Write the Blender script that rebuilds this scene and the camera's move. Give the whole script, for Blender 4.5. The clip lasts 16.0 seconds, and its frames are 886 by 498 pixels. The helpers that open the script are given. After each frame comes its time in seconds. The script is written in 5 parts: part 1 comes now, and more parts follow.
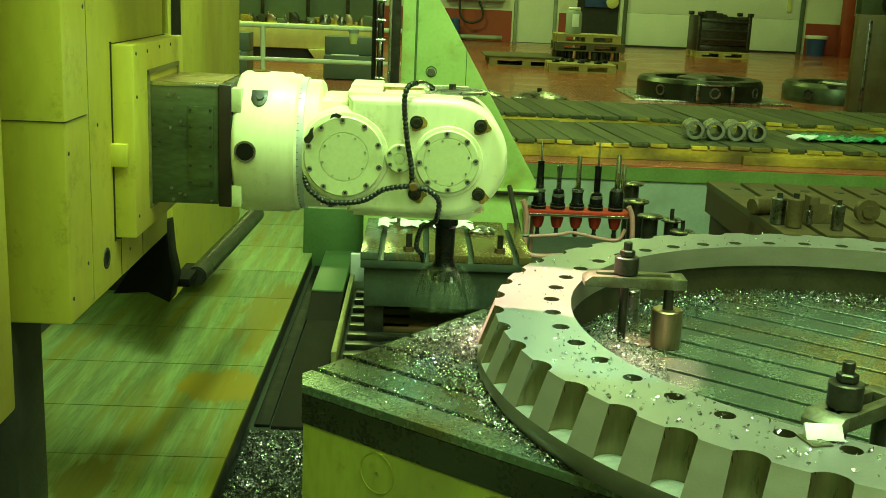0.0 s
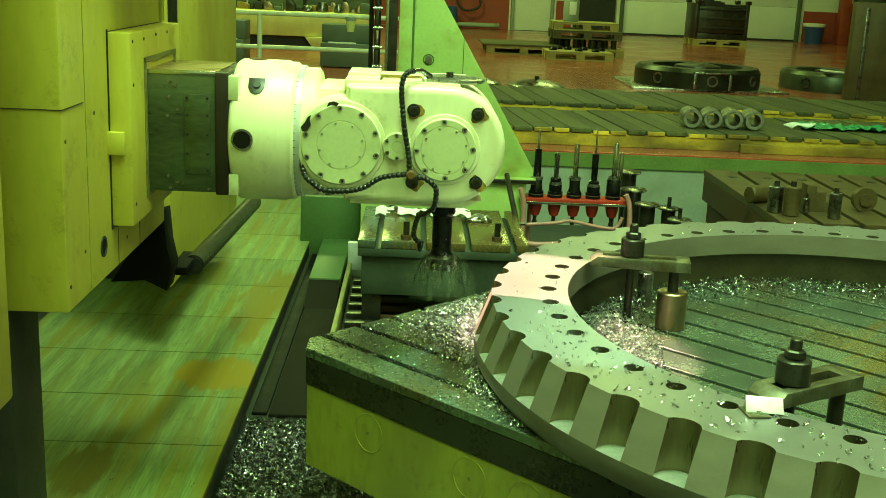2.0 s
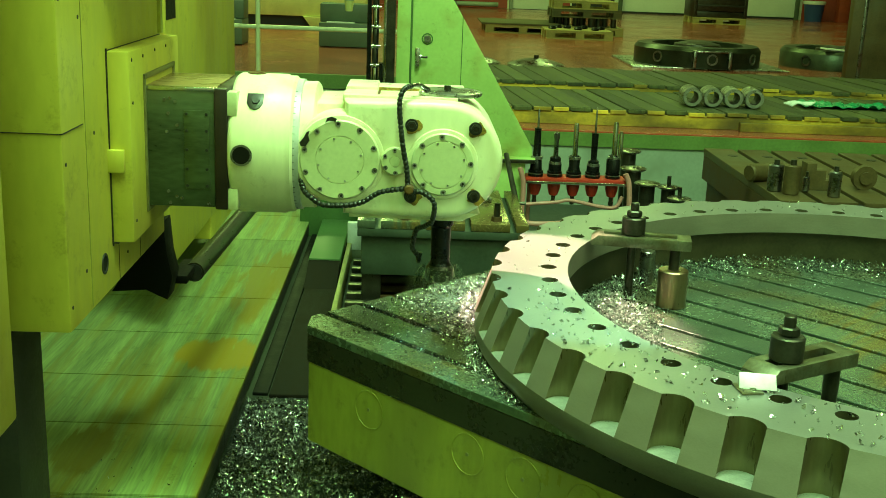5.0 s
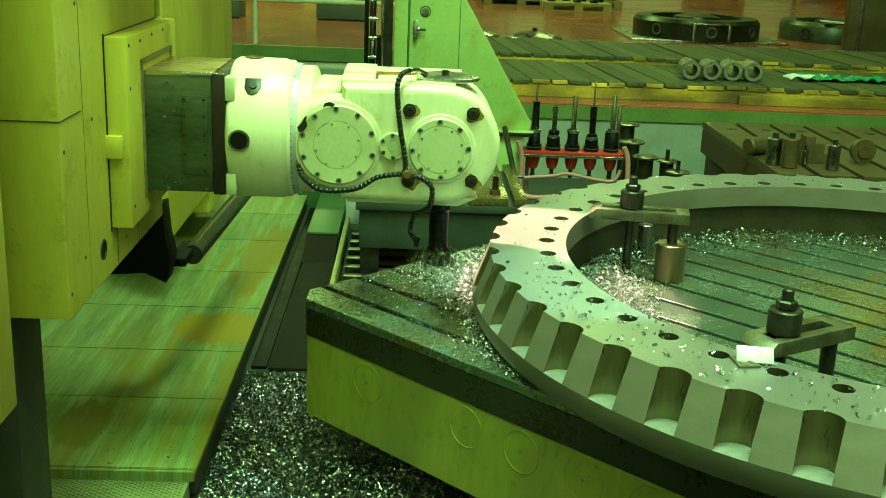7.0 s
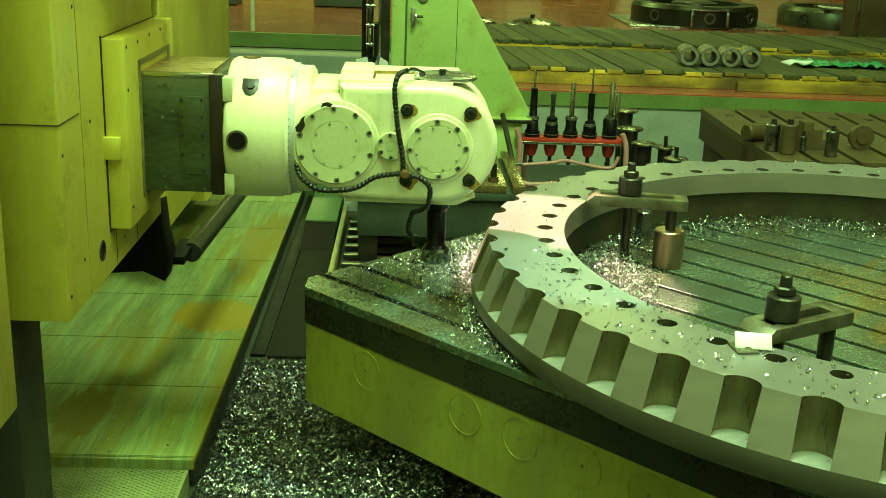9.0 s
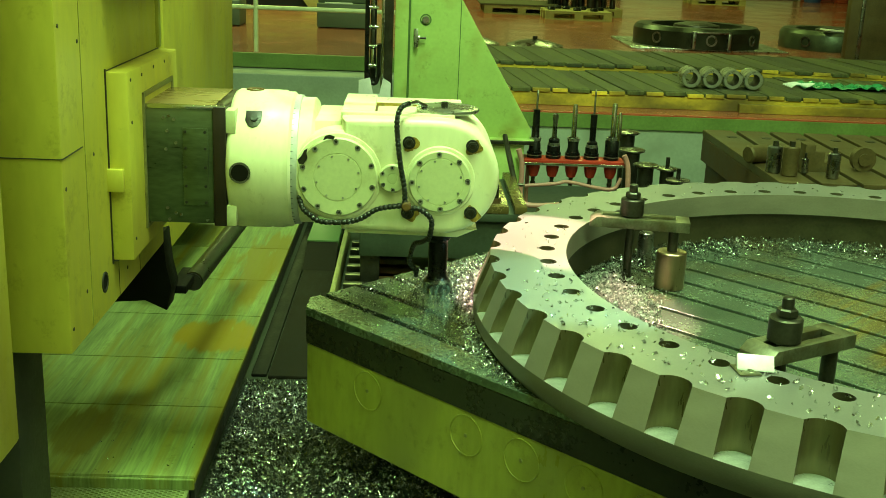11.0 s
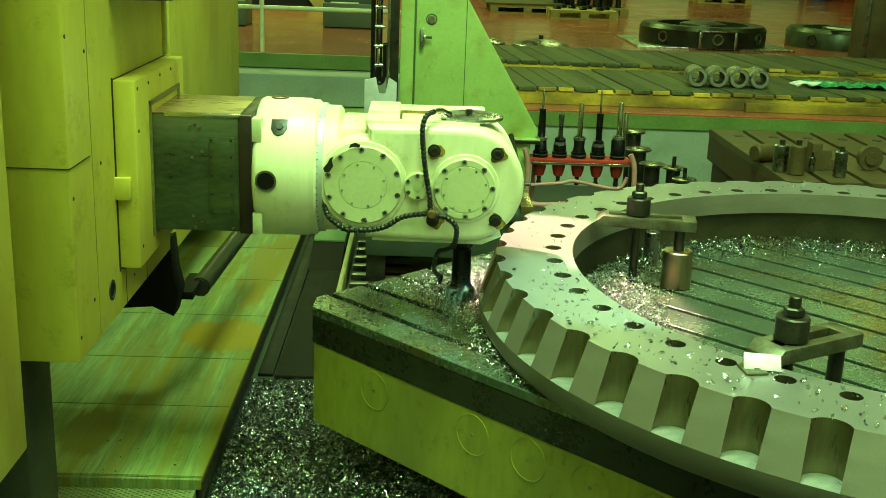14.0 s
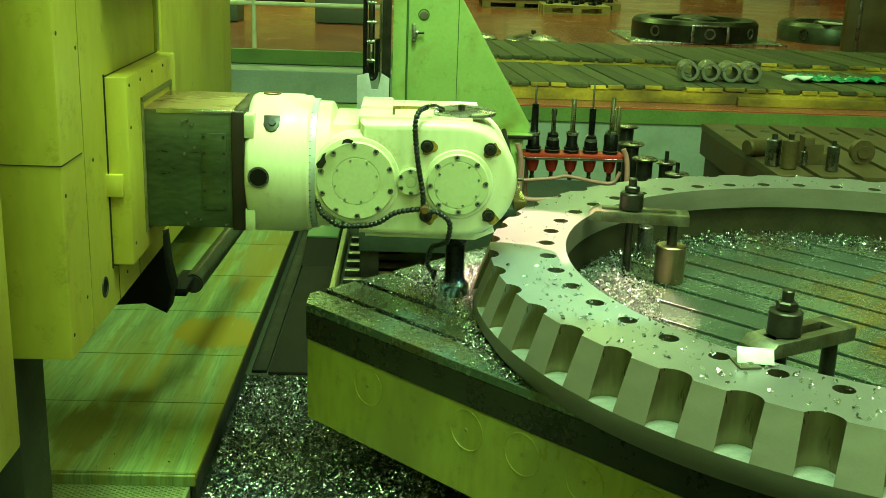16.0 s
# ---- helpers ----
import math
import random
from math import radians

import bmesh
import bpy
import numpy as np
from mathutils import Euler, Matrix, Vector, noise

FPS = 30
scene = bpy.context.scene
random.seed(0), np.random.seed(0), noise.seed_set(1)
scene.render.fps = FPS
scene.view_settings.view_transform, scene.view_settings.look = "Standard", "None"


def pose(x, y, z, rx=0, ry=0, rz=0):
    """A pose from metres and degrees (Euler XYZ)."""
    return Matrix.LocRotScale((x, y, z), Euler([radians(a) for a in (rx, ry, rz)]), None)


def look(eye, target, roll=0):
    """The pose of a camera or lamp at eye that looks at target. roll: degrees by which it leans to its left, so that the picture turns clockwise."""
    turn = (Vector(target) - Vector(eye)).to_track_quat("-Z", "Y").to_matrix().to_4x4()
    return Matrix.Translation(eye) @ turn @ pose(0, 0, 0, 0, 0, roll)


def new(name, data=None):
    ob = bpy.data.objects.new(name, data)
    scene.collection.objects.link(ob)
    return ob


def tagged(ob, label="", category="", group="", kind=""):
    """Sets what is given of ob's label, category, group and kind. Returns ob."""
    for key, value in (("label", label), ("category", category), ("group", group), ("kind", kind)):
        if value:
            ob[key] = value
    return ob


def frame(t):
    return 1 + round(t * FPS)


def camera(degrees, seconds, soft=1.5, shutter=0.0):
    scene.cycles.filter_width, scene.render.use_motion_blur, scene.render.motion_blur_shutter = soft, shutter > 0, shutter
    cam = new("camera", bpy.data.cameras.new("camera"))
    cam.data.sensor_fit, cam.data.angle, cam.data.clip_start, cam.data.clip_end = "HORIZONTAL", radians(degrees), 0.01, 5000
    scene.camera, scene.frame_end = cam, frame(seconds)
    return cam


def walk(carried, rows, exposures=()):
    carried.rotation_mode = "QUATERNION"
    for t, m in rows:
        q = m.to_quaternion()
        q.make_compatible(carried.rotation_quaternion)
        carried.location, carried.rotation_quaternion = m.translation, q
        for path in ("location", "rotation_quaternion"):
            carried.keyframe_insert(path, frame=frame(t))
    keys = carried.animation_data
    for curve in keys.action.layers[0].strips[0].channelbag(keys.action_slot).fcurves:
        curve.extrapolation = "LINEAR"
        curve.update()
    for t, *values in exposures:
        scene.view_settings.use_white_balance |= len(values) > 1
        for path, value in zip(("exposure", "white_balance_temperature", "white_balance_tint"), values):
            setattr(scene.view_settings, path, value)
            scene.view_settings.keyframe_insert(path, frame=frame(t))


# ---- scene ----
# ---- camera: standing on the pit floor, swaying a little ----
cam = camera(43.81, 16.0, soft=0.65)
EYE_Z = 1.27


def aim(yaw, down, lean):
    return pose(0, 0, EYE_Z, 90 - down, 0, -yaw) @ pose(0, 0, 0, 0, 0, lean)


PATH = [
    (0.0, -0.286, 13.314, 2.474),
    (0.5, -0.294, 13.371, 2.476),
    (1.0, -0.234, 13.695, 2.503),
    (1.5, -0.197, 13.754, 2.565),
    (2.0, -0.113, 13.919, 2.507),
    (2.5, 0.009, 13.990, 2.467),
    (3.0, 0.068, 14.104, 2.422),
    (3.5, 0.060, 14.318, 2.427),
    (4.0, -0.000, 14.482, 2.368),
    (6.5, -0.046, 16.003, 2.289),
    (7.0, 0.098, 16.331, 2.321),
    (7.5, 0.064, 16.532, 2.398),
    (8.0, -0.005, 16.727, 2.252),
    (8.5, 0.159, 16.829, 2.219),
    (9.0, 0.211, 16.982, 2.163),
    (11.5, -0.079, 15.795, 2.487),
    (12.0, -0.412, 15.805, 2.518),
    (12.5, -0.425, 15.850, 2.511),
    (13.0, -0.414, 15.879, 2.436),
    (13.5, -0.203, 15.957, 2.359),
    (14.0, -0.269, 15.956, 2.159),
    (14.5, -0.191, 16.038, 2.197),
    (15.0, -0.068, 16.160, 2.108),
    (15.5, -0.011, 16.224, 2.002),
    (16.0, 0.102, 16.175, 2.012),
]
# the white balance wanders a little
WARMTH = (0.67, 0.67, 0.64, 0.64, 0.67, 0.66, 0.66, 0.62, 0.62, 0.63, 0.61, 0.62, 0.63, 0.65, 0.69, 0.68, 0.67, 0.65, 0.66, 0.64, 0.65, 0.64, 0.63, 0.63, 0.63)
walk(cam, [(t, aim(a, b, c)) for t, a, b, c in PATH], [(row[0], 0.0, 6500 + (w - 0.65) * 6500, 10 + (w - 0.65) * 180) for row, w in zip(PATH, WARMTH)])

# ---- world, lights, exposure ----
scene.view_settings.exposure = 0.0
world = bpy.data.worlds.new("hall_air")
scene.world = world
world.use_nodes = True
bg = world.node_tree.nodes["Background"]
bg.inputs["Color"].default_value = (0.62, 0.8, 0.35, 1)
bg.inputs["Strength"].default_value = 0.05
LAMP = (0.61, 1.0, 0.40)
TURN = 1.9                 # the machine hall's axes against the camera's
HALL = pose(0, 0, 0, 0, 0, TURN)


def hall(x, y, z, rz=0):
    return HALL @ pose(x, y, z, 0, 0, rz)


def area_lamp(x, y, z, sx, sy, power, colour=LAMP):
    la = bpy.data.lights.new("high_bay_lamp", "AREA")
    la.shape, la.size, la.size_y, la.energy, la.color = "RECTANGLE", sx, sy, power, colour
    ob = new("high_bay_lamp", la)
    ob.matrix_world = hall(x, y, z)
    return ob


# overhead hall lamps, out of view; colours and powers balance each area
KEY, FILL, WARM, FAR = (0.55, 1.0, 0.50), (0.42, 1.0, 0.29), (0.63, 1.0, 0.42), (0.60, 1.0, 0.24)
for lx, ly, lp, lc, ls in ((0.5, 3.1, 660, KEY, 1.6), (3.8, 1.2, 330, WARM, 1.8), (1.6, -2.4, 190, WARM, 1.8), (-0.1, 0.6, 390, FILL, 1.8), (-2.2, -6.0, 210, FILL, 1.8), (-5.5, 10, 70, WARM, 1.8), (2.5, 12.0, 150, FAR, 1.8),
                           (8, 14, 90, FAR, 1.8), (-3, 19, 760, FAR, 1.8), (4, 22, 260, FAR, 1.8), (10, 24, 50, FAR, 1.8)):
    area_lamp(lx, ly, 7.4, ls, ls, lp, lc)
# added low fill lamp, no real fixture, brightens the headstock's right side
side = area_lamp(0, 0, 0, 1.0, 1.0, 70, WARM)
side.matrix_world = look((4.4, 0.2, 3.8), (-0.6, 3.0, 0.4))
work = bpy.data.lights.new("work_lamp", "SPOT")
work.energy, work.color, work.spot_size, work.spot_blend, work.shadow_soft_size = 2000, (1.0, 0.66, 0.52), radians(15), 0.12, 0.03
wl = new("work_lamp", work)
wl.matrix_world = look((-0.75, 4.5, 2.4), (0.34, 3.72, 0.26))
cool = bpy.data.lights.new("work_lamp", "SPOT")
cool.energy, cool.color, cool.spot_size, cool.spot_blend, cool.shadow_soft_size = 520, (0.34, 1.0, 0.78), radians(15), 0.12, 0.03
wl2 = new("work_lamp", cool)
wl2.matrix_world = look((1.9, 2.5, 2.2), (0.42, 3.16, 0.2))


# ---- materials ----
def mat(name, base, rough=0.5, metal=0.0, vary=0.15, scale=6.0, fine=60.0, bump=0.15, stain=None, stain_amt=0.0, stain_scale=2.5,
        stretch=(1, 1, 1), spec=0.5, rough_vary=0.12, bump_dist=0.004, coat=0.0, rand=0.0, dirt=None, dirt_amt=0.5, dirt_scale=14.0):
    m = bpy.data.materials.new(name)
    m.use_nodes = True
    nt = m.node_tree
    n, l = nt.nodes, nt.links
    b = n["Principled BSDF"]
    tc = n.new("ShaderNodeTexCoord")
    mp = n.new("ShaderNodeMapping")
    mp.inputs["Scale"].default_value = stretch
    l.new(tc.outputs["Object"], mp.inputs["Vector"])

    def noise_tex(s, d=4):
        t = n.new("ShaderNodeTexNoise")
        t.inputs["Scale"].default_value, t.inputs["Detail"].default_value = s, d
        l.new(mp.outputs["Vector"], t.inputs["Vector"])
        return t
    big, small = noise_tex(scale), noise_tex(fine, 6)
    mixn = n.new("ShaderNodeMath")
    mixn.operation = "ADD"
    h1 = n.new("ShaderNodeMath")
    h1.operation = "MULTIPLY"
    h1.inputs[1].default_value = 0.4
    l.new(small.outputs["Fac"], h1.inputs[0])
    h2 = n.new("ShaderNodeMath")
    h2.operation = "MULTIPLY"
    h2.inputs[1].default_value = 0.6
    l.new(big.outputs["Fac"], h2.inputs[0])
    l.new(h1.outputs[0], mixn.inputs[0])
    l.new(h2.outputs[0], mixn.inputs[1])
    ramp = n.new("ShaderNodeValToRGB")
    lo = [max(0, c * (1 - vary * 1.6)) for c in base]
    hi = [min(1, c * (1 + vary)) for c in base]
    ramp.color_ramp.elements[0].position, ramp.color_ramp.elements[1].position = 0.3, 0.7
    ramp.color_ramp.elements[0].color = (*lo, 1)
    ramp.color_ramp.elements[1].color = (*hi, 1)
    l.new(mixn.outputs[0], ramp.inputs["Fac"])
    col = ramp.outputs["Color"]
    if stain:
        st = noise_tex(stain_scale, 8)
        r2 = n.new("ShaderNodeValToRGB")
        r2.color_ramp.elements[0].position, r2.color_ramp.elements[1].position = 0.62 - 0.25 * stain_amt, 0.8 - 0.2 * stain_amt
        l.new(st.outputs["Fac"], r2.inputs["Fac"])
        mx = n.new("ShaderNodeMix")
        mx.data_type = "RGBA"
        l.new(r2.outputs["Color"], mx.inputs["Factor"])
        l.new(col, mx.inputs["A"])
        mx.inputs["B"].default_value = (*stain, 1)
        col = mx.outputs["Result"]
    if dirt:
        # small ragged specks and smears of grime
        dn = n.new("ShaderNodeTexNoise")
        dn.inputs["Scale"].default_value, dn.inputs["Detail"].default_value, dn.inputs["Roughness"].default_value = dirt_scale, 10, 0.78
        l.new(tc.outputs["Object"], dn.inputs["Vector"])
        dr = n.new("ShaderNodeMapRange")
        dr.inputs["From Min"].default_value, dr.inputs["From Max"].default_value, dr.inputs["To Max"].default_value = 0.55, 0.76, dirt_amt
        l.new(dn.outputs["Fac"], dr.inputs["Value"])
        dm = n.new("ShaderNodeMix")
        dm.data_type = "RGBA"
        l.new(dr.outputs["Result"], dm.inputs["Factor"])
        l.new(col, dm.inputs["A"])
        dm.inputs["B"].default_value = (*dirt, 1)
        col = dm.outputs["Result"]
    if rand:
        oi = n.new("ShaderNodeObjectInfo")
        hs = n.new("ShaderNodeHueSaturation")
        mr = n.new("ShaderNodeMapRange")
        mr.inputs["To Min"].default_value, mr.inputs["To Max"].default_value = 1 - rand, 1 + rand
        l.new(oi.outputs["Random"], mr.inputs["Value"])
        l.new(mr.outputs["Result"], hs.inputs["Value"])
        l.new(col, hs.inputs["Color"])
        col = hs.outputs["Color"]
    l.new(col, b.inputs["Base Color"])
    b.inputs["Metallic"].default_value = metal
    b.inputs["Specular IOR Level"].default_value = spec
    b.inputs["Coat Weight"].default_value = coat
    rr = n.new("ShaderNodeMapRange")
    rr.inputs["To Min"].default_value, rr.inputs["To Max"].default_value = max(0.03, rough - rough_vary), min(1, rough + rough_vary)
    rr.inputs["From Min"].default_value, rr.inputs["From Max"].default_value = 0.3, 0.7
    l.new(mixn.outputs[0], rr.inputs["Value"])
    l.new(rr.outputs["Result"], b.inputs["Roughness"])
    if bump:
        bp = n.new("ShaderNodeBump")
        bp.inputs["Strength"].default_value, bp.inputs["Distance"].default_value = bump, bump_dist
        l.new(mixn.outputs[0], bp.inputs["Height"])
        l.new(bp.outputs["Normal"], b.inputs["Normal"])
    return m


def rust_glow_patch(m, centre, spread, colour, amount):
    # one patch with ragged edges, rust or painted warm light, at a place in the thing's own space
    n, l = m.node_tree.nodes, m.node_tree.links
    b = n["Principled BSDF"]
    old = b.inputs["Base Color"].links[0].from_socket
    tc = n.new("ShaderNodeTexCoord")
    mp = n.new("ShaderNodeMapping")
    mp.vector_type = "TEXTURE"
    mp.inputs["Location"].default_value, mp.inputs["Scale"].default_value = centre, spread
    gr = n.new("ShaderNodeTexGradient")
    gr.gradient_type = "SPHERICAL"
    l.new(tc.outputs["Object"], mp.inputs["Vector"])
    l.new(mp.outputs["Vector"], gr.inputs["Vector"])
    nz = n.new("ShaderNodeTexNoise")
    nz.inputs["Scale"].default_value, nz.inputs["Detail"].default_value = 5, 10
    mq = n.new("ShaderNodeMapping")
    mq.inputs["Scale"].default_value = (4.5, 0.5, 1)
    l.new(tc.outputs["Object"], mq.inputs["Vector"])
    l.new(mq.outputs["Vector"], nz.inputs["Vector"])
    mu = n.new("ShaderNodeMath")
    mu.operation = "MULTIPLY"
    l.new(gr.outputs["Fac"], mu.inputs[0])
    l.new(nz.outputs["Fac"], mu.inputs[1])
    rg_ = n.new("ShaderNodeMapRange")
    rg_.inputs["From Min"].default_value, rg_.inputs["From Max"].default_value, rg_.inputs["To Max"].default_value = 0.20, 0.265, amount
    l.new(mu.outputs[0], rg_.inputs["Value"])
    mx = n.new("ShaderNodeMix")
    mx.data_type = "RGBA"
    l.new(rg_.outputs["Result"], mx.inputs["Factor"])
    l.new(old, mx.inputs["A"])
    mx.inputs["B"].default_value = (*colour, 1)
    l.new(mx.outputs["Result"], b.inputs["Base Color"])


YELLOW = mat("old_yellow_paint", (0.60, 0.53, 0.075), 0.42, vary=0.12, scale=2.0, fine=30, bump=0.06, stain=(0.40, 0.31, 0.04), stain_amt=0.42, stretch=(1, 1, 0.35), dirt=(0.20, 0.14, 0.02), dirt_amt=0.75, dirt_scale=9)
YELLOW_TABLE = mat("oily_yellow_paint", (0.36, 0.345, 0.055), 0.35, vary=0.2, scale=3, fine=40, bump=0.06, stain=(0.22, 0.2, 0.05), stain_amt=0.35, stretch=(1, 1, 0.3), dirt=(0.09, 0.08, 0.02), dirt_amt=0.7, dirt_scale=10)
CREAM = mat("cream_paint", (0.84, 0.80, 0.56), 0.36, vary=0.07, scale=4, fine=60, bump=0.05, stain=(0.56, 0.50, 0.22), stain_amt=0.30, stain_scale=5, stretch=(1, 1, 0.28), dirt=(0.36, 0.27, 0.08), dirt_amt=0.6, dirt_scale=12)
CREAM_COVER = mat("cover_paint", (0.64, 0.65, 0.40), 0.36, vary=0.09, scale=6, fine=80, bump=0.04, stain=(0.42, 0.40, 0.2), stain_amt=0.2, stain_scale=7, dirt=(0.28, 0.26, 0.1), dirt_amt=0.5, dirt_scale=20)
RAM_STEEL = mat("oily_ground_steel", (0.10, 0.125, 0.062), 0.38, 0.6, vary=0.35, scale=8, fine=90, bump=0.08, stain=(0.2, 0.19, 0.1), stain_amt=0.3, stretch=(0.3, 1, 1))
RAM_TOP = mat("worn_ram_top", (0.42, 0.27, 0.11), 0.3, 0.5, vary=0.3, scale=10, fine=60, stretch=(0.2, 1, 1))
# rubber and grime, and also the painted shade inside holes
DARK = mat("dark_rubber_and_grime", (0.022, 0.02, 0.016), 0.55, vary=0.4, scale=10, fine=80)
# black sheet metal, and also the painted shade in gaps and holes
NEAR_BLACK = mat("sooty_black_sheet", (0.006, 0.005, 0.004), 0.6, vary=0.4, scale=10, fine=80, spec=0.2)
BLACK_HOSE = mat("black_hose", (0.014, 0.015, 0.014), 0.32, vary=0.3, scale=30, fine=200)
DARK_BROWN = mat("oily_brown_seal", (0.02, 0.009, 0.006), 0.45, vary=0.4, scale=12, fine=80)
RING_STEEL = mat("milled_steel", (0.31, 0.295, 0.30), 0.34, 0.62, vary=0.10, scale=5, fine=160, bump=0.05, rough_vary=0.05, bump_dist=0.001, dirt=(0.2, 0.19, 0.16), dirt_amt=0.35, dirt_scale=18)
RING_SIDE = mat("turned_steel", (0.27, 0.24, 0.20), 0.42, 0.45, vary=0.14, scale=6, fine=120, bump=0.08, stretch=(1, 1, 3))
# rusty steel with the shade under the lip put into its colour
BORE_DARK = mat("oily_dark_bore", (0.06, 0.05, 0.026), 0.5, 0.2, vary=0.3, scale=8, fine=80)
HOLE_WALL = mat("bored_hole_wall", (0.14, 0.12, 0.07), 0.4, 0.6, vary=0.2, scale=20, fine=100)
RING_TOOTH = mat("turned_tooth_steel", (0.32, 0.28, 0.24), 0.45, 0.5, vary=0.10, scale=8, fine=140, bump=0.06, stretch=(1, 1, 3), rand=0.05)
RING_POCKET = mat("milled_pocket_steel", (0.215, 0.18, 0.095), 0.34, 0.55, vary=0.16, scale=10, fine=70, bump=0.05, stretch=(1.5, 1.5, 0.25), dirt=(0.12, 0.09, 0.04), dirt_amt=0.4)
RING_FLOOR = mat("bright_milled_steel", (0.36, 0.36, 0.34), 0.35, 0.35, vary=0.2, scale=30, fine=160, bump=0.2)
TABLE_STEEL = mat("oily_table_iron", (0.15, 0.19, 0.145), 0.24, 0.5, vary=0.32, scale=5, fine=70, bump=0.10, stain=(0.12, 0.085, 0.03), stain_amt=0.5, dirt=(0.04, 0.04, 0.025), dirt_amt=0.7, dirt_scale=16)
# warm light reflected inside the ring, painted as a brown patch
rust_glow_patch(TABLE_STEEL, (0.35, 0.35, 0.05), (1.15, 1.15, 1.0), (0.22, 0.145, 0.045), 0.85)
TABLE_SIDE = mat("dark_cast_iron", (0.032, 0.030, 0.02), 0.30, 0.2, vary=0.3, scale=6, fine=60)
SWARF = mat("steel_swarf", (0.70, 0.70, 0.70), 0.24, 1.0, vary=0.3, scale=40, fine=300, bump=0.0)
SWARF_MID = mat("dull_swarf", (0.40, 0.41, 0.38), 0.36, 1.0, vary=0.4, scale=40, fine=300, bump=0.0)
SWARF_DARK = mat("oily_swarf", (0.34, 0.36, 0.32), 0.25, 1.0, vary=0.5, scale=20, fine=300, bump=0.0)
SEAL_STRIP = mat("olive_wiper_strip", (0.26, 0.24, 0.09), 0.45, 0.3, vary=0.3, scale=12, fine=80)
HOUSING_GREEN = mat("greenish_oiled_steel", (0.075, 0.085, 0.05), 0.38, 0.6, vary=0.35, scale=6, fine=60, dirt=(0.02, 0.02, 0.012), dirt_amt=0.8)
HOUSING_DARK = mat("dark_oiled_casting", (0.03, 0.034, 0.02), 0.36, 0.6, vary=0.4, scale=6, fine=60, dirt=(0.10, 0.10, 0.06), dirt_amt=0.5)
BLOCK_PAINT = mat("dark_grey_green_casting", (0.045, 0.06, 0.042), 0.5, vary=0.25, scale=6, fine=60, dirt=(0.015, 0.018, 0.01), dirt_amt=0.8)
SWARF_BED = mat("swarf_carpet", (0.03, 0.035, 0.03), 0.4, 0.7, vary=0.9, scale=60, fine=220, bump=1.0, bump_dist=0.03)
# brushed steel with orange lamp light put into its colour
WARM_LIT_STEEL = mat("warm_brushed_steel", (0.42, 0.30, 0.20), 0.34, 1.0, vary=0.15, scale=20, fine=120, stretch=(1, 1, 0.2))
STEEL = mat("grey_tool_steel", (0.30, 0.29, 0.27), 0.3, 1.0, vary=0.2, scale=14, fine=120)
STRAP = mat("oily_strap_steel", (0.21, 0.20, 0.14), 0.42, 0.8, vary=0.3, scale=14, fine=120, stain=(0.12, 0.08, 0.03), stain_amt=0.4, stain_scale=8)
DARK_STEEL = mat("dark_oiled_steel", (0.07, 0.065, 0.05), 0.36, 0.8, vary=0.3, scale=14, fine=120)
BLACK_OXIDE = mat("black_oxide_steel", (0.018, 0.018, 0.018), 0.3, 0.7, vary=0.3, scale=14, fine=120)
BUSH = mat("turned_bright_steel", (0.46, 0.46, 0.42), 0.3, 0.95, vary=0.12, scale=20, fine=120)
CHROME_PALE = mat("bright_ground_steel", (0.62, 0.62, 0.64), 0.4, 0.3, vary=0.12, scale=14, fine=120, dirt=(0.4, 0.4, 0.36), dirt_amt=0.6, dirt_scale=30)
CHROME = mat("bright_steel", (0.62, 0.62, 0.58), 0.18, 1.0, vary=0.1, scale=20, fine=120)
RUST_SMEAR = mat("rust_smear", (0.36, 0.22, 0.03), 0.6, vary=0.5, scale=40, fine=160)
RUST = mat("rust_stain", (0.13, 0.062, 0.013), 0.7, vary=0.4, scale=30, fine=120)
TREAD = mat("ribbed_tread_steel", (0.22, 0.25, 0.10), 0.4, 0.1, vary=0.3, scale=6, fine=80)
PLATE_COVER = mat("way_cover_steel", (0.20, 0.255, 0.088), 0.58, 0.1, vary=0.36, scale=2.2, fine=14, bump=0.05, stain=(0.19, 0.165, 0.022), stain_amt=0.55, stain_scale=1.6, stretch=(9, 0.55, 1), spec=0.12, rand=0.12, dirt=(0.07, 0.07, 0.015), dirt_amt=0.65, dirt_scale=8)

rust_glow_patch(PLATE_COVER, (-0.80, 4.55, -0.45), (0.34, 0.36, 1.0), (0.24, 0.15, 0.004), 0.8)
rust_glow_patch(PLATE_COVER, (-1.12, 3.62, -0.45), (0.18, 0.42, 1.0), (0.155, 0.125, 0.014), 0.7)
rust_glow_patch(PLATE_COVER, (-0.76, 5.7, -0.45), (0.24, 1.1, 1.0), (0.18, 0.125, 0.008), 0.75)
GREEN = mat("machine_green_paint", (0.36, 0.49, 0.15), 0.45, vary=0.10, scale=3.5, fine=45, bump=0.06, stain=(0.28, 0.30, 0.08), stain_amt=0.3, stain_scale=4, dirt=(0.13, 0.12, 0.03), dirt_amt=0.85, dirt_scale=9)
# green paint darkened because little light reaches the pit edge
GREEN_MID = mat("worn_green_paint", (0.13, 0.20, 0.05), 0.5, vary=0.2, scale=4, fine=50)
GREEN_DARK = mat("dark_green_paint", (0.06, 0.12, 0.035), 0.5, vary=0.2, scale=4, fine=50)
GREY_WALL = mat("grey_pit_paint", (0.30, 0.34, 0.28), 0.6, vary=0.12, scale=3, fine=40, stain=(0.18, 0.2, 0.15), stain_amt=0.25)
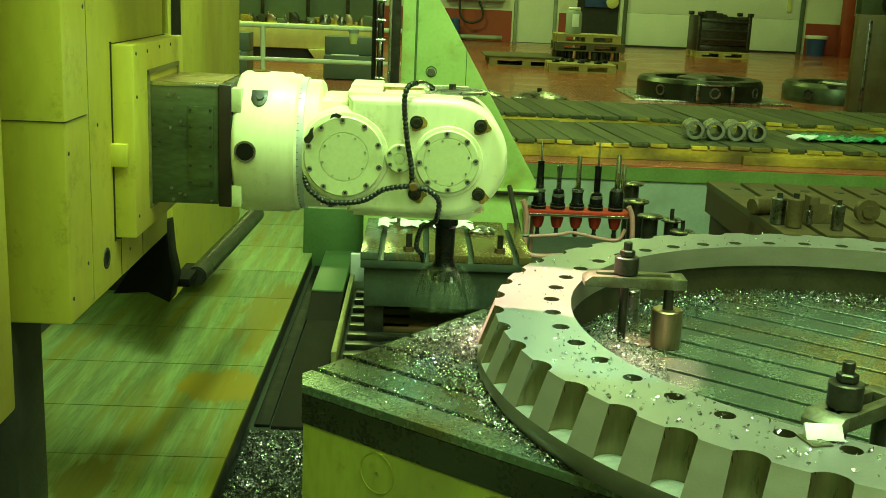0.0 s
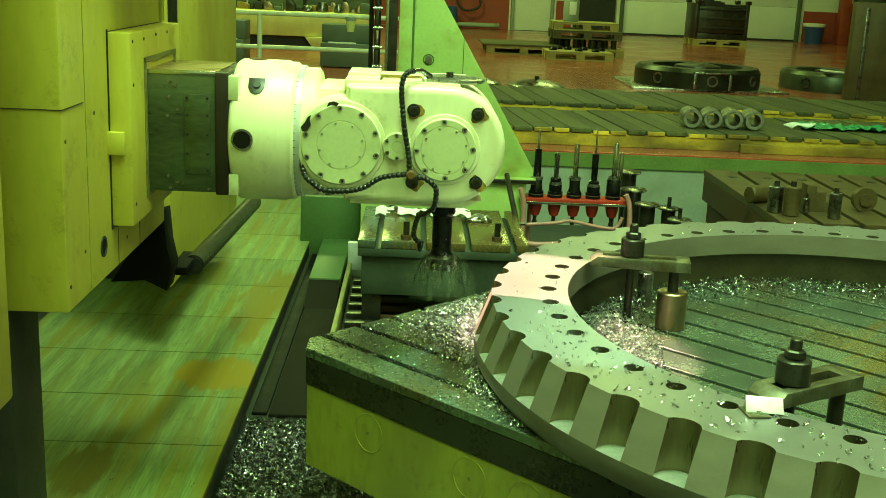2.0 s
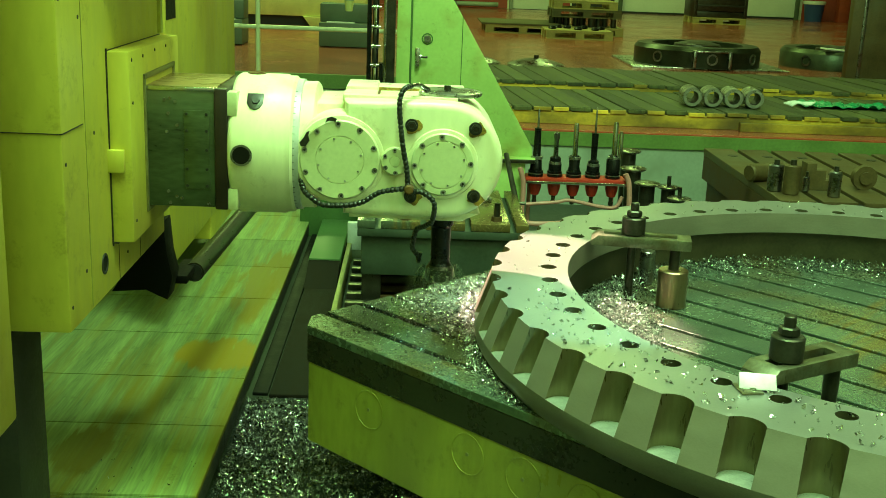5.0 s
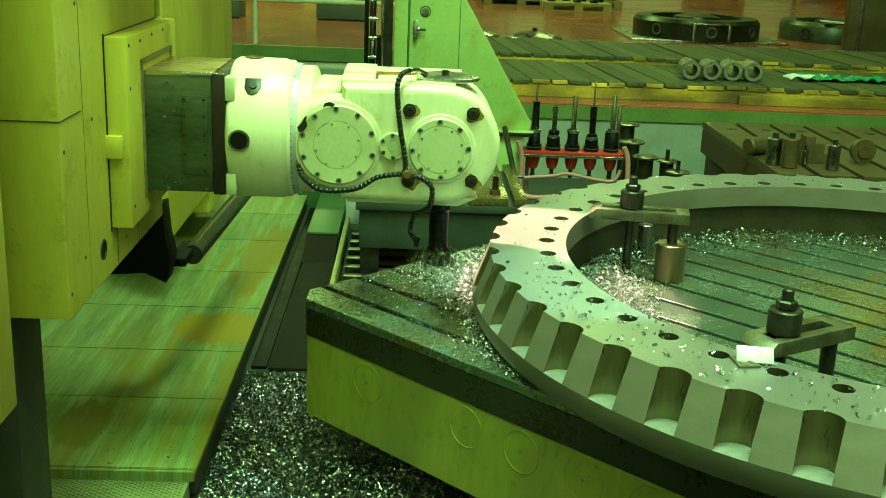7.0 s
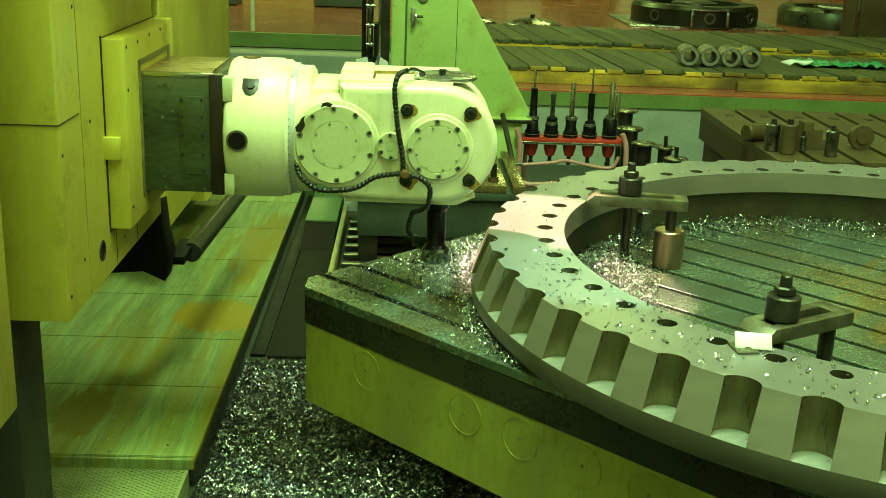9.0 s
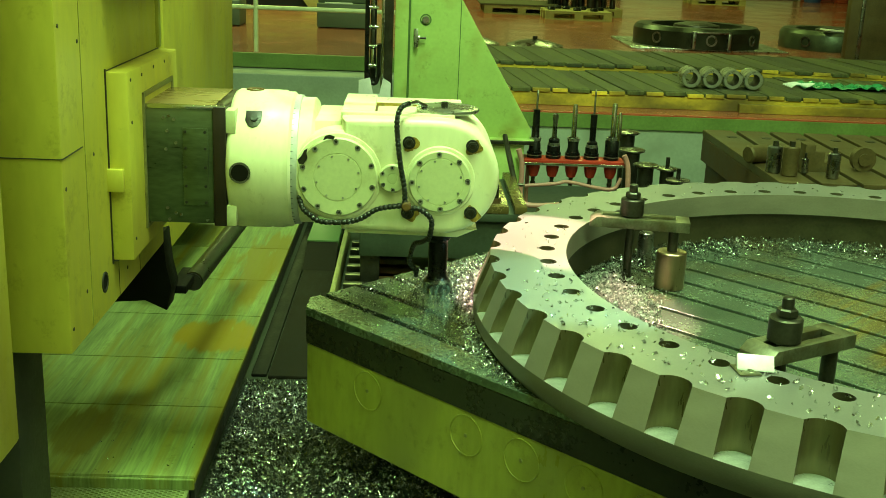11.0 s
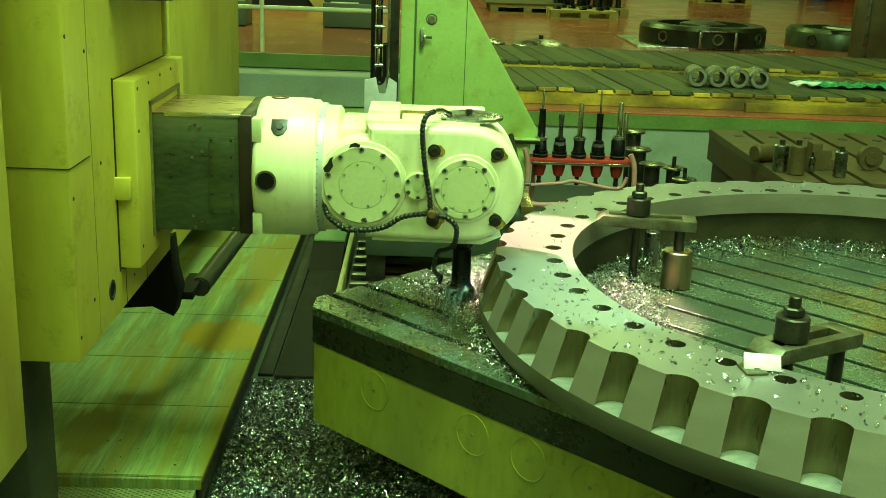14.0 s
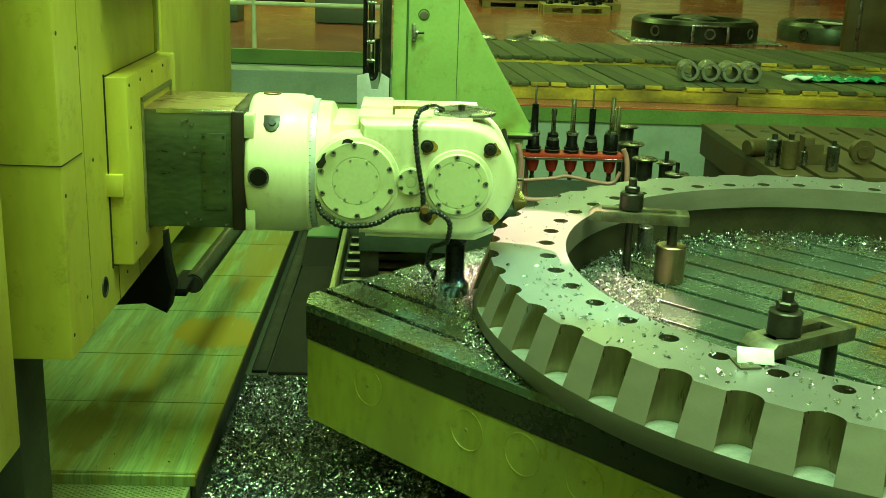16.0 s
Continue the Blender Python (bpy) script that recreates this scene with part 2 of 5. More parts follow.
RED_FLOOR = mat("red_floor_coating", (0.33, 0.09, 0.05), 0.2, vary=0.14, scale=1.2, fine=20, bump=0.02, stain=(0.24, 0.08, 0.05), stain_amt=0.2, stain_scale=0.6)
PIT_FLOOR = mat("oily_pit_concrete", (0.035, 0.04, 0.025), 0.5, vary=0.3, scale=4, fine=40)
WALL_WHITE = mat("pale_wall_paint", (0.66, 0.66, 0.52), 0.7, vary=0.06, scale=1.5, fine=20, stain=(0.5, 0.5, 0.38), stain_amt=0.2)
WALL_RED = mat("red_wainscot_paint", (0.33, 0.05, 0.03), 0.55, vary=0.12, scale=2, fine=20)
DOOR_WHITE = mat("pale_door_paint", (0.74, 0.76, 0.66), 0.55, vary=0.05, scale=2, fine=20)
CEILING_MAT = mat("pale_ceiling_sheet", (0.4, 0.42, 0.34), 0.8, vary=0.06, scale=1, fine=12)
WOOD = mat("oil_soaked_boards", (0.072, 0.075, 0.02), 0.62, vary=0.6, scale=5, fine=50, bump=0.3, stretch=(6, 1, 1), rand=0.45, stain=(0.05, 0.05, 0.025), stain_amt=0.3)
WOOD_EDGE = mat("yellow_painted_timber", (0.62, 0.40, 0.035), 0.6, vary=0.3, scale=4, fine=40, stain=(0.12, 0.075, 0.015), stain_amt=0.7, stain_scale=3, stretch=(0.6, 1, 1), rand=0.45, dirt=(0.08, 0.05, 0.015), dirt_amt=0.8, dirt_scale=6)
PLANK = mat("oily_brown_plank", (0.011, 0.008, 0.004), 0.8, vary=0.45, scale=5, fine=50, stretch=(4, 1, 1), spec=0.2)
PALLET_WOOD = mat("pallet_wood", (0.38, 0.30, 0.10), 0.75, vary=0.2, scale=5, fine=50, rand=0.15)
PALLET_DARK = mat("old_pallet_wood", (0.11, 0.09, 0.04), 0.8, vary=0.25, scale=5, fine=50, rand=0.2)
BLUE = mat("blue_plastic", (0.03, 0.07, 0.22), 0.4)
WHITE = mat("white_cloth", (0.85, 0.86, 0.82), 0.8, vary=0.06, scale=20, fine=100, bump=0.4)
PALE = mat("pale_paper", (0.8, 0.82, 0.75), 0.6, vary=0.04)
PINK_TUBE = mat("pink_painted_tube", (0.48, 0.22, 0.20), 0.42, vary=0.15, scale=12, fine=80)
RED = mat("red_plastic", (0.42, 0.03, 0.015), 0.35, vary=0.15)
RED_OXIDE = mat("red_painted_steel", (0.34, 0.05, 0.02), 0.5, vary=0.2)
BROWN_PLATE = mat("rusty_brown_plate", (0.115, 0.078, 0.03), 0.5, 0.35, vary=0.3, scale=5, fine=60, stain=(0.10, 0.09, 0.05), stain_amt=0.35, dirt=(0.04, 0.025, 0.01), dirt_amt=0.8, dirt_scale=9)
BROWN_SIDE = mat("rust_brown_casting", (0.085, 0.043, 0.015), 0.65, 0.1, vary=0.3, scale=4, fine=40)
CABINET = mat("grey_green_cabinet", (0.10, 0.13, 0.085), 0.5, vary=0.12)
GREEN_CLOTH = mat("green_plastic_sheet", (0.02, 0.28, 0.12), 0.3, vary=0.25, scale=20)
FAR_YELLOW = mat("far_machine_yellow", (0.66, 0.62, 0.22), 0.5, vary=0.12)
SPRAY = bpy.data.materials.new("coolant_droplets")
SPRAY.use_nodes = True
sb = SPRAY.node_tree.nodes["Principled BSDF"]
sb.inputs["Base Color"].default_value = (0.75, 0.85, 0.62, 1)
sb.inputs["Roughness"].default_value = 0.3
sb.inputs["Alpha"].default_value = 0.14

MIST = bpy.data.materials.new("coolant_mist")
MIST.use_nodes = True
mn, ml = MIST.node_tree.nodes, MIST.node_tree.links
mb_ = mn["Principled BSDF"]
mb_.inputs["Base Color"].default_value = (0.7, 0.85, 0.6, 1)
mb_.inputs["Roughness"].default_value = 0.6
mtc, mmp, mno, mmr = mn.new("ShaderNodeTexCoord"), mn.new("ShaderNodeMapping"), mn.new("ShaderNodeTexNoise"), mn.new("ShaderNodeMapRange")
mmp.inputs["Scale"].default_value = (1, 1, 0.12)
mno.inputs["Scale"].default_value, mno.inputs["Detail"].default_value = 70, 6
mmr.inputs["From Min"].default_value, mmr.inputs["From Max"].default_value = 0.45, 0.75
mmr.inputs["To Min"].default_value, mmr.inputs["To Max"].default_value = 0.0, 0.07
ml.new(mtc.outputs["Object"], mmp.inputs["Vector"])
ml.new(mmp.outputs["Vector"], mno.inputs["Vector"])
ml.new(mno.outputs["Fac"], mmr.inputs["Value"])
ml.new(mmr.outputs["Result"], mb_.inputs["Alpha"])


# ---- mesh helpers ----
def obj(name, bm, material, parent=None, m=None, smooth=False, label=""):
    me = bpy.data.meshes.new(name)
    bm.to_mesh(me)
    bm.free()
    for mm in (material if isinstance(material, (list, tuple)) else [material]):
        me.materials.append(mm)
    if smooth:
        for p in me.polygons:
            p.use_smooth = True
        me.set_sharp_from_angle(angle=radians(38))
    ob = new(name, me)
    if parent is not None:
        ob.parent = parent
    if m is not None:
        ob.matrix_local = m
    if label:
        ob["label"] = label
    return ob


def part(name, bm, material, parent, label="", m=None, smooth=True):
    return obj(name, bm, material, parent, m, smooth, label)


def thing(name, label, category, m=None, group="", kind=""):
    ob = new(name)
    if m is not None:
        ob.matrix_world = m
    return tagged(ob, label, category, group, kind)


def box(x0, x1, y0, y1, z0, z1, bevel=0.0, bm=None, seg=2):
    own = bm is None
    bm = bm or bmesh.new()
    vs = [bm.verts.new((x, y, z)) for x in (x0, x1) for y in (y0, y1) for z in (z0, z1)]
    fs = [bm.faces.new([vs[i] for i in f]) for f in ((0, 1, 3, 2), (4, 6, 7, 5), (0, 4, 5, 1), (2, 3, 7, 6), (0, 2, 6, 4), (1, 5, 7, 3))]
    if bevel:
        es = list({e for f in fs for e in f.edges})
        bmesh.ops.bevel(bm, geom=es, offset=bevel, segments=seg, affect="EDGES", profile=0.5)
    return bm


def prism(outline, y0, y1, bevel=0.0, axis="y", bm=None, seg=2):
    """A polygon in two axes pulled along the third."""
    bm = bm or bmesh.new()

    def put(a, b, c):
        return {"y": (a, c, b), "z": (a, b, c), "x": (c, a, b)}[axis]
    lo = [bm.verts.new(put(a, b, y0)) for a, b in outline]
    hi = [bm.verts.new(put(a, b, y1)) for a, b in outline]
    k = len(lo)
    f0, f1 = bm.faces.new(lo), bm.faces.new(hi[::-1])
    side = [bm.faces.new((lo[i], hi[i], hi[(i + 1) % k], lo[(i + 1) % k])) for i in range(k)]
    bmesh.ops.recalc_face_normals(bm, faces=[f0, f1, *side])
    if bevel:
        es = list(f0.edges) + list(f1.edges)
        bmesh.ops.bevel(bm, geom=es, offset=bevel, segments=seg, affect="EDGES", profile=0.5)
    return bm


def lathe(profile, n=32, axis="z", at=(0, 0, 0), bm=None, caps=True):
    """Turns (radius, height) pairs about an axis."""
    bm = bm or bmesh.new()
    rings = []
    for r, h in profile:
        ring = []
        for i in range(n):
            a = 2 * math.pi * i / n
            c, s = r * math.cos(a), r * math.sin(a)
            p = {"z": (c, s, h), "x": (h, c, s), "y": (c, h, s)}[axis]
            ring.append(bm.verts.new((p[0] + at[0], p[1] + at[1], p[2] + at[2])))
        rings.append(ring)
    fs = []
    for a, b in zip(rings, rings[1:]):
        for i in range(n):
            fs.append(bm.faces.new((a[i], a[(i + 1) % n], b[(i + 1) % n], b[i])))
    if caps:
        fs.append(bm.faces.new(rings[0][::-1]))
        fs.append(bm.faces.new(rings[-1]))
    bmesh.ops.recalc_face_normals(bm, faces=fs)
    return bm


def rod(r, h0, h1, axis="z", at=(0, 0, 0), n=20, ch=0.0, bm=None):
    prof = [(r - ch, h0), (r, h0 + ch), (r, h1 - ch), (r - ch, h1)] if ch else [(r, h0), (r, h1)]
    return lathe(prof, n, axis, at, bm)


def smooth_path(points, per=8):
    pts = [Vector(p) for p in points]
    out = []
    for i in range(len(pts) - 1):
        p0, p1, p2, p3 = pts[max(i - 1, 0)], pts[i], pts[i + 1], pts[min(i + 2, len(pts) - 1)]
        for k in range(per):
            t = k / per
            out.append(0.5 * ((2 * p1) + (p2 - p0) * t + (2 * p0 - 5 * p1 + 4 * p2 - p3) * t * t + (3 * p1 - p0 - 3 * p2 + p3) * t ** 3))
    out.append(pts[-1])
    return out


def tube(points, r, n=10, bm=None, radii=None):
    bm = bm or bmesh.new()
    rings = []
    up = Vector((0.13, 0.21, 0.97))
    for i, p in enumerate(points):
        p = Vector(p)
        d = (Vector(points[min(i + 1, len(points) - 1)]) - Vector(points[max(i - 1, 0)])).normalized()
        a = d.cross(up)
        if a.length < 0.1:
            a = d.cross(Vector((1, 0, 0)))
        a.normalize()
        b = d.cross(a)
        rr = radii[i] if radii else r
        rings.append([bm.verts.new(p + rr * (math.cos(2 * math.pi * k / n) * a + math.sin(2 * math.pi * k / n) * b)) for k in range(n)])
    for q, s in zip(rings, rings[1:]):
        for k in range(n):
            bm.faces.new((q[k], q[(k + 1) % n], s[(k + 1) % n], s[k]))
    bm.faces.new(rings[0][::-1])
    bm.faces.new(rings[-1])
    bmesh.ops.recalc_face_normals(bm, faces=bm.faces)
    return bm


def beaded(points, r, step=0.016):
    """A segmented coolant hose: ball joints threaded on a line."""
    line = smooth_path(points, 24)
    out, rad, run = [], [], 0.0
    for i, p in enumerate(line):
        if i:
            run += (p - line[i - 1]).length
        ph = (run % step) / step
        out.append(p)
        rad.append(r * (0.62 + 0.38 * math.sin(math.pi * ph) ** 0.6))
    return tube(out, r, 9, radii=rad)


def chips(name, n, place, size, material, parent=None, label="", m=None, curl=(1.5, 5.0), width=(0.08, 0.2)):
    """Curled slivers of metal thrown at random; place(rng) gives x, y, z."""
    rng = random.Random(name)
    vs, fs = [], []
    for _ in range(n):
        c = Vector(place(rng))
        s = size * rng.uniform(0.5, 1.5)
        rot = Euler((rng.uniform(-1.2, 1.2), rng.uniform(-1.2, 1.2), rng.uniform(0, 6.3))).to_matrix()
        w, arc, k0 = s * rng.uniform(*width), rng.uniform(*curl), len(vs)
        rr = s / arc
        tw = rng.uniform(-0.6, 0.6) * s
        for j in range(5):
            a = arc * (j / 4 - 0.5)
            for e in (-w, w):
                vs.append(c + rot @ Vector((rr * math.sin(a), e + tw * (j / 4 - 0.5), rr * (1 - math.cos(a)))))
        for j in range(4):
            q = k0 + 2 * j
            fs.append((q, q + 1, q + 3, q + 2))
    me = bpy.data.meshes.new(name)
    me.from_pydata([tuple(v) for v in vs], [], fs)
    me.materials.append(material)
    ob = new(name, me)
    if parent:
        ob.parent = parent
    if m is not None:
        ob.matrix_local = m
    return tagged(ob, label, "swarf", "", "stuff")


def struct(ob, label="", category=""):
    return tagged(ob, label, category, "", "structure")


# ---- the hall and the pit ----
PIT_Z = -0.56


def hall_struct(name, bm, material, label="", category=""):
    return struct(obj(name, bm, material, None, HALL, False), label, category)


floor_bm = bmesh.new()
for x0, x1, y0, y1 in ((0.1, 22, 8.3, 28.6), (-16, 0.1, 11.7, 28.6), (-16, -6, -8, 11.7), (8, 22, -8, 8.3), (-6, 8, -8, -3)):
    box(x0, x1, y0, y1, -0.1, 0, bm=floor_bm)
hall_struct("floor", floor_bm, RED_FLOOR, "glossy red coated workshop floor", "floor")
hall_struct("pit_floor", box(-6, 8, -3, 11.7, PIT_Z - 0.1, PIT_Z), PIT_FLOOR, "oily dark concrete floor of the machine pit", "floor")
for nm, b in (("pit_wall_east", (0.1, 8, 8.3, 8.42)), ("pit_wall_middle", (0.1, 0.2, 8.42, 11.7)), ("pit_wall_west", (-6, 0.1, 11.7, 11.82)),
              ("pit_wall_side", (-6.1, -6, -3, 11.7)), ("pit_wall_right", (8, 8.1, -3, 8.3)), ("pit_wall_back", (-6, 8, -3.1, -3))):
    hall_struct(nm, box(*b, PIT_Z, -0.1), GREY_WALL, "grey painted pit wall", "wall")
hall_struct("trim", box(0.1, 8, 8.285, 8.32, -0.10, 0.004), GREEN_MID, "green painted edge of the pit", "trim")
hall_struct("trim_rim", box(0.1, 8, 8.30, 8.36, 0.003, 0.012), RED_OXIDE, "red steel rim along the pit", "trim")
hall_struct("trim_west", box(-6, 0.1, 11.66, 11.72, -0.14, 0.004), GREEN_MID, "green painted edge of the pit", "trim")
hall_struct("trim_beam", box(-6, 0.1, 11.2, 11.66, -0.46, -0.15, 0.01), GREY_WALL, "grey steel beam along the pit", "trim")
hall_struct("trim_plinth", box(-6, 0.1, 10.9, 11.64, PIT_Z, -0.47), GREEN, "green plinth under the beam", "trim")

# far wall with its doors
WY = 28.6
wall_bm = bmesh.new()
for x0, x1, z0, z1 in ((-16, 2.35, 0, 8.6), (2.35, 3.45, 3.2, 8.6), (3.45, 3.95, 0, 8.6), (3.95, 5.05, 2.4, 8.6), (5.05, 5.2, 0, 8.6), (5.2, 9.75, 4.2, 8.6), (9.75, 22, 0, 8.6)):
    box(x0, x1, WY, WY + 0.3, z0, z1, bm=wall_bm)
hall_struct("wall_north", wall_bm, WALL_WHITE, "pale painted workshop wall with door openings", "wall")
for nm, x0, x1 in (("baseboard", -16, 2.3), ("baseboard_b", 3.5, 3.9), ("baseboard_c", 9.85, 22)):
    hall_struct(nm, box(x0, x1, WY - 0.02, WY - 0.002, 0.005, 0.78), WALL_RED, "red painted lower wall band", "wall")
hall_struct("wall_west", box(-16.2, -16, -8, WY, 0, 8.6), WALL_WHITE, "pale side wall", "wall")
hall_struct("wall_east", box(22, 22.2, -8, WY, 0, 8.6), WALL_WHITE, "pale side wall", "wall")
hall_struct("wall_south", box(-16, 22, -8.2, -8, 0, 8.6), WALL_WHITE, "pale back wall", "wall")
hall_struct("ceiling", box(-16, 22, -8, WY, 8.6, 8.8), CEILING_MAT, "pale sheet ceiling", "ceiling")

door = thing("door_1", "pale white steel door, closed, with a grey frame", "door", hall(2.9, WY, 0), kind="structure")
part("leaf", box(-0.5, 0.5, 0.04, 0.1, 0.01, 3.15, 0.004), DOOR_WHITE, door)
for s in (-1, 1):
    part("door_frame", box(0.5 * s - 0.04, 0.5 * s + 0.04, -0.03, 0.12, 0.0, 3.2, 0.006), GREY_WALL, door)
gate = thing("door_2", "wide pale sectional gate, closed, with thin panel joints", "gate", hall(7.45, WY, 0), kind="structure")
for k in range(5):
    part("panel", box(-2.25, 2.25, 0.05, 0.13, 0.02 + 0.84 * k, 0.855 + 0.84 * k, 0.003), DOOR_WHITE, gate)
part("handle_plate", box(1.88, 1.98, 0.0, 0.05, 1.05, 1.45, 0.01), FAR_YELLOW, gate, "yellow handle plate")
part("bottom_seal", box(-2.25, 2.25, 0.02, 0.05, 0.005, 0.05), DARK, gate)
for s in (-1, 1):
    part("guide_rail", box(2.27 * s - 0.05, 2.27 * s + 0.05, -0.06, 0.03, 0, 4.2, 0.01), CABINET, gate)
niche = thing("door_3", "dark open doorway with a blue curtain edge", "doorway", hall(4.5, WY, 0), kind="structure")
# dark panel stands for the unlit depth behind the doorway
part("back_panel", box(-0.55, 0.55, 0.2, 0.28, 0, 2.4), DARK, niche)
part("curtain", box(-0.35, 0.3, 0.1, 0.16, 0.95, 2.3, 0.03), BLUE, niche, "blue plastic curtain")
part("hook", lathe([(0.1, -0.03), (0.16, 0), (0.1, 0.03)], 16, "y", (0.35, 0.05, 1.1)), FAR_YELLOW, niche, "yellow coiled strap")
wallbox = thing("wall_cabinet", "grey switch cabinet on the wall with hanging cables", "cabinet", hall(1.35, WY - 0.28, 0))
part("body", box(-0.75, 0.75, 0, 0.25, 1.0, 2.1, 0.02), GREY_WALL, wallbox)
part("cable", tube(smooth_path([(-0.4, 0.05, 1.0), (-0.35, 0, 0.6), (-0.1, -0.03, 0.45), (0.2, 0, 0.6), (0.1, 0.05, 1.0)]), 0.03), DARK, wallbox)
part("pump", rod(0.13, 0.15, 0.55, at=(-0.5, -0.1, 0), ch=0.03), BLUE, wallbox)
part("pipe", tube([(-0.75, 0, 0.1), (0.7, 0, 0.1)], 0.06), GREY_WALL, wallbox)
part("bracket", box(-0.6, -0.4, -0.2, 0.25, 0.0, 0.15, 0.01), CABINET, wallbox)


# ---- bed with its way covers ----
bed = thing("machine_bed", "low machine bed with dark oily sides and steel way covers", "machine bed", HALL)
part("bed_body", box(-1.8, -0.69, 3.25, 9.5, PIT_Z, -0.475, 0.006), DARK, bed, smooth=False)
seams = (3.24, 3.79, 4.27, 4.81, 5.36, 5.95, 6.55, 7.2, 7.9, 8.6)
for k, (y0, y1) in enumerate(zip(seams, seams[1:])):
    z = -0.449 - 0.002 * k
    c = box(-1.8, -0.66, y0, y1 - 0.002, z - 0.02, z, 0.002)
    box(-1.8, -0.662, y0 + 0.001, y0 + 0.014, z, z + 0.003, 0.001, bm=c)
    part("cover_plate", c, PLATE_COVER, bed, smooth=False)
    part("cover_skirt", box(-0.676, -0.661, y0, y1 - 0.004, z - 0.085, z - 0.021), DARK, bed, "dark oily skirt", smooth=False)
part("front_lip", box(-1.8, -0.662, 3.226, 3.2385, -0.489, -0.4515, 0.003), PLATE_COVER, bed, smooth=False)
tread = box(-1.8, -0.68, 2.0, 3.235, PIT_Z, -0.49)
for i in range(48):
    for j in range(28):
        x, y = -1.33 + 0.0135 * i, 2.76 + 0.017 * j + (0.0085 if i % 2 else 0)
        box(x - 0.0055, x + 0.0055, y - 0.003, y + 0.003, -0.49, -0.486, bm=tread)
part("tread_plate", tread, TREAD, bed, "ribbed dark tread plate", smooth=False)
# low black strip paints the dark gap between bed and plank
part("side_rail", box(-0.64, -0.575, 4.35, 8.2, PIT_Z, -0.545, 0.003), NEAR_BLACK, bed)
gutter = thing("gutter_plank", "brown oily plank along the machine bed", "plank", HALL)
part("plank", box(-0.565, -0.385, 4.3, 5.95, PIT_Z, -0.53, 0.008), PLANK, gutter)
part("plank", box(-0.565, -0.385, 5.97, 7.6, PIT_Z, -0.533, 0.008), PLANK, gutter)
gc = thing("gutter_cover", "olive green painted steel cover along the machine bed", "cover", HALL)
part("cover", box(-0.572, -0.39, 6.1, 7.15, -0.50, -0.44, 0.006), GREEN_DARK, gc)
part("front_face", prism([(5.80, -0.53), (6.1, -0.53), (6.1, -0.45)], -0.57, -0.392, 0.002, "x"), PLANK, gc, "dark oily sloped front")
part("foot", box(-0.56, -0.40, 6.12, 7.1, -0.533, -0.50), DARK, gc)
crm = thing("cream_rail", "cream painted steel rail standing on the pit floor", "rail", HALL)
part("web", box(-0.372, -0.345, 5.0, 6.5, PIT_Z, -0.435, 0.006), SEAL_STRIP, crm)
part("end_plate", box(-0.372, -0.26, 6.45, 6.5, -0.48, -0.31, 0.006), CHROME_PALE, crm)
grate = thing("floor_grating", "dark slatted grating beside the rail", "grating", HALL)
for k in range(9):
    part("slat", box(-0.32, 0.0, 4.9 + 0.16 * k, 4.96 + 0.16 * k, -0.50, -0.47, 0.004), DARK_STEEL, grate)
for x in (-0.31, -0.03):
    part("runner", box(x - 0.012, x + 0.012, 4.88, 6.3, PIT_Z, -0.50), DARK, grate)

# ---- column and post ----
col = thing("machine_column", "tall yellow painted machine column behind the headstock", "machine column", HALL)
part("column_body", box(-2.1, -1.082, 5.9, 6.7, -0.30, 3.4, 0.02), YELLOW, col)
part("column_web", box(-1.15, -1.075, 4.85, 6.69, -0.16, 3.4, 0.01), YELLOW, col)
# thin black strip on the column paints the shade of the gap
part("column_way", box(-1.08, -1.0735, 4.86, 5.05, 0.95, 3.38), NEAR_BLACK, col, "black strip for the shaded gap between column and headstock")
part("column_foot", box(-2.1, -1.3, 6.0, 6.7, -0.462, -0.30, 0.01), DARK, col)
post = thing("carriage_post", "dark oily steel post under the headstock", "post", HALL)
part("post", box(-1.3, -1.013, 2.70, 2.92, -0.49, 0.40, 0.004), DARK, post)
part("post_foot", box(-1.32, -1.006, 2.68, 2.93, -0.489, -0.47, 0.004), DARK_STEEL, post)

# ---- headstock (slides down the column) ----
MACHINE = pose(0, 3.45, 0, 0, 0, TURN)
head = thing("headstock", "yellow painted headstock with a bolted ram guide", "headstock", MACHINE)
part("body", box(-1.13, -0.966, -0.77, 0.30, 0.166, 2.7, 0.008), YELLOW, head)
part("core", box(-1.7, -1.13, -0.765, 0.29, 0.170, 2.7, 0.008), YELLOW, head)
part("front_casing", box(-1.75, -1.055, -1.7, -0.93, 0.0, 2.7, 0.012), YELLOW, head)
part("casing_joint", box(-1.7, -0.963, -0.7725, -0.60, 0.678, 0.6802), DARK, head)
part("top_beam", box(-0.968, -0.80, -0.36, 0.2, 1.065, 1.5, 0.01), DARK_STEEL, head)
# added out of view, only to keep overhead light off the upper headstock
part("upper_casing", box(-1.76, -0.84, -0.75, 0.25, 1.5, 2.75, 0.02), YELLOW, head)
part("upper_casing", box(-1.765, -1.0, -1.72, -0.752, 1.5, 2.74, 0.02), YELLOW, head)
part("ram_guide", box(-0.967, -0.903, -0.36, 0.29, 0.30, 0.845, 0.006), YELLOW, head)
part("guide_gap", box(-0.9665, -0.962, -0.3635, -0.3585, 0.29, 0.852), DARK, head)
part("guide_gap", box(-0.9665, -0.962, -0.36, 0.292, 0.845, 0.847), DARK, head)
part("guide_gap", box(-0.9665, -0.95, -0.36, 0.292, 0.297, 0.3), DARK, head)
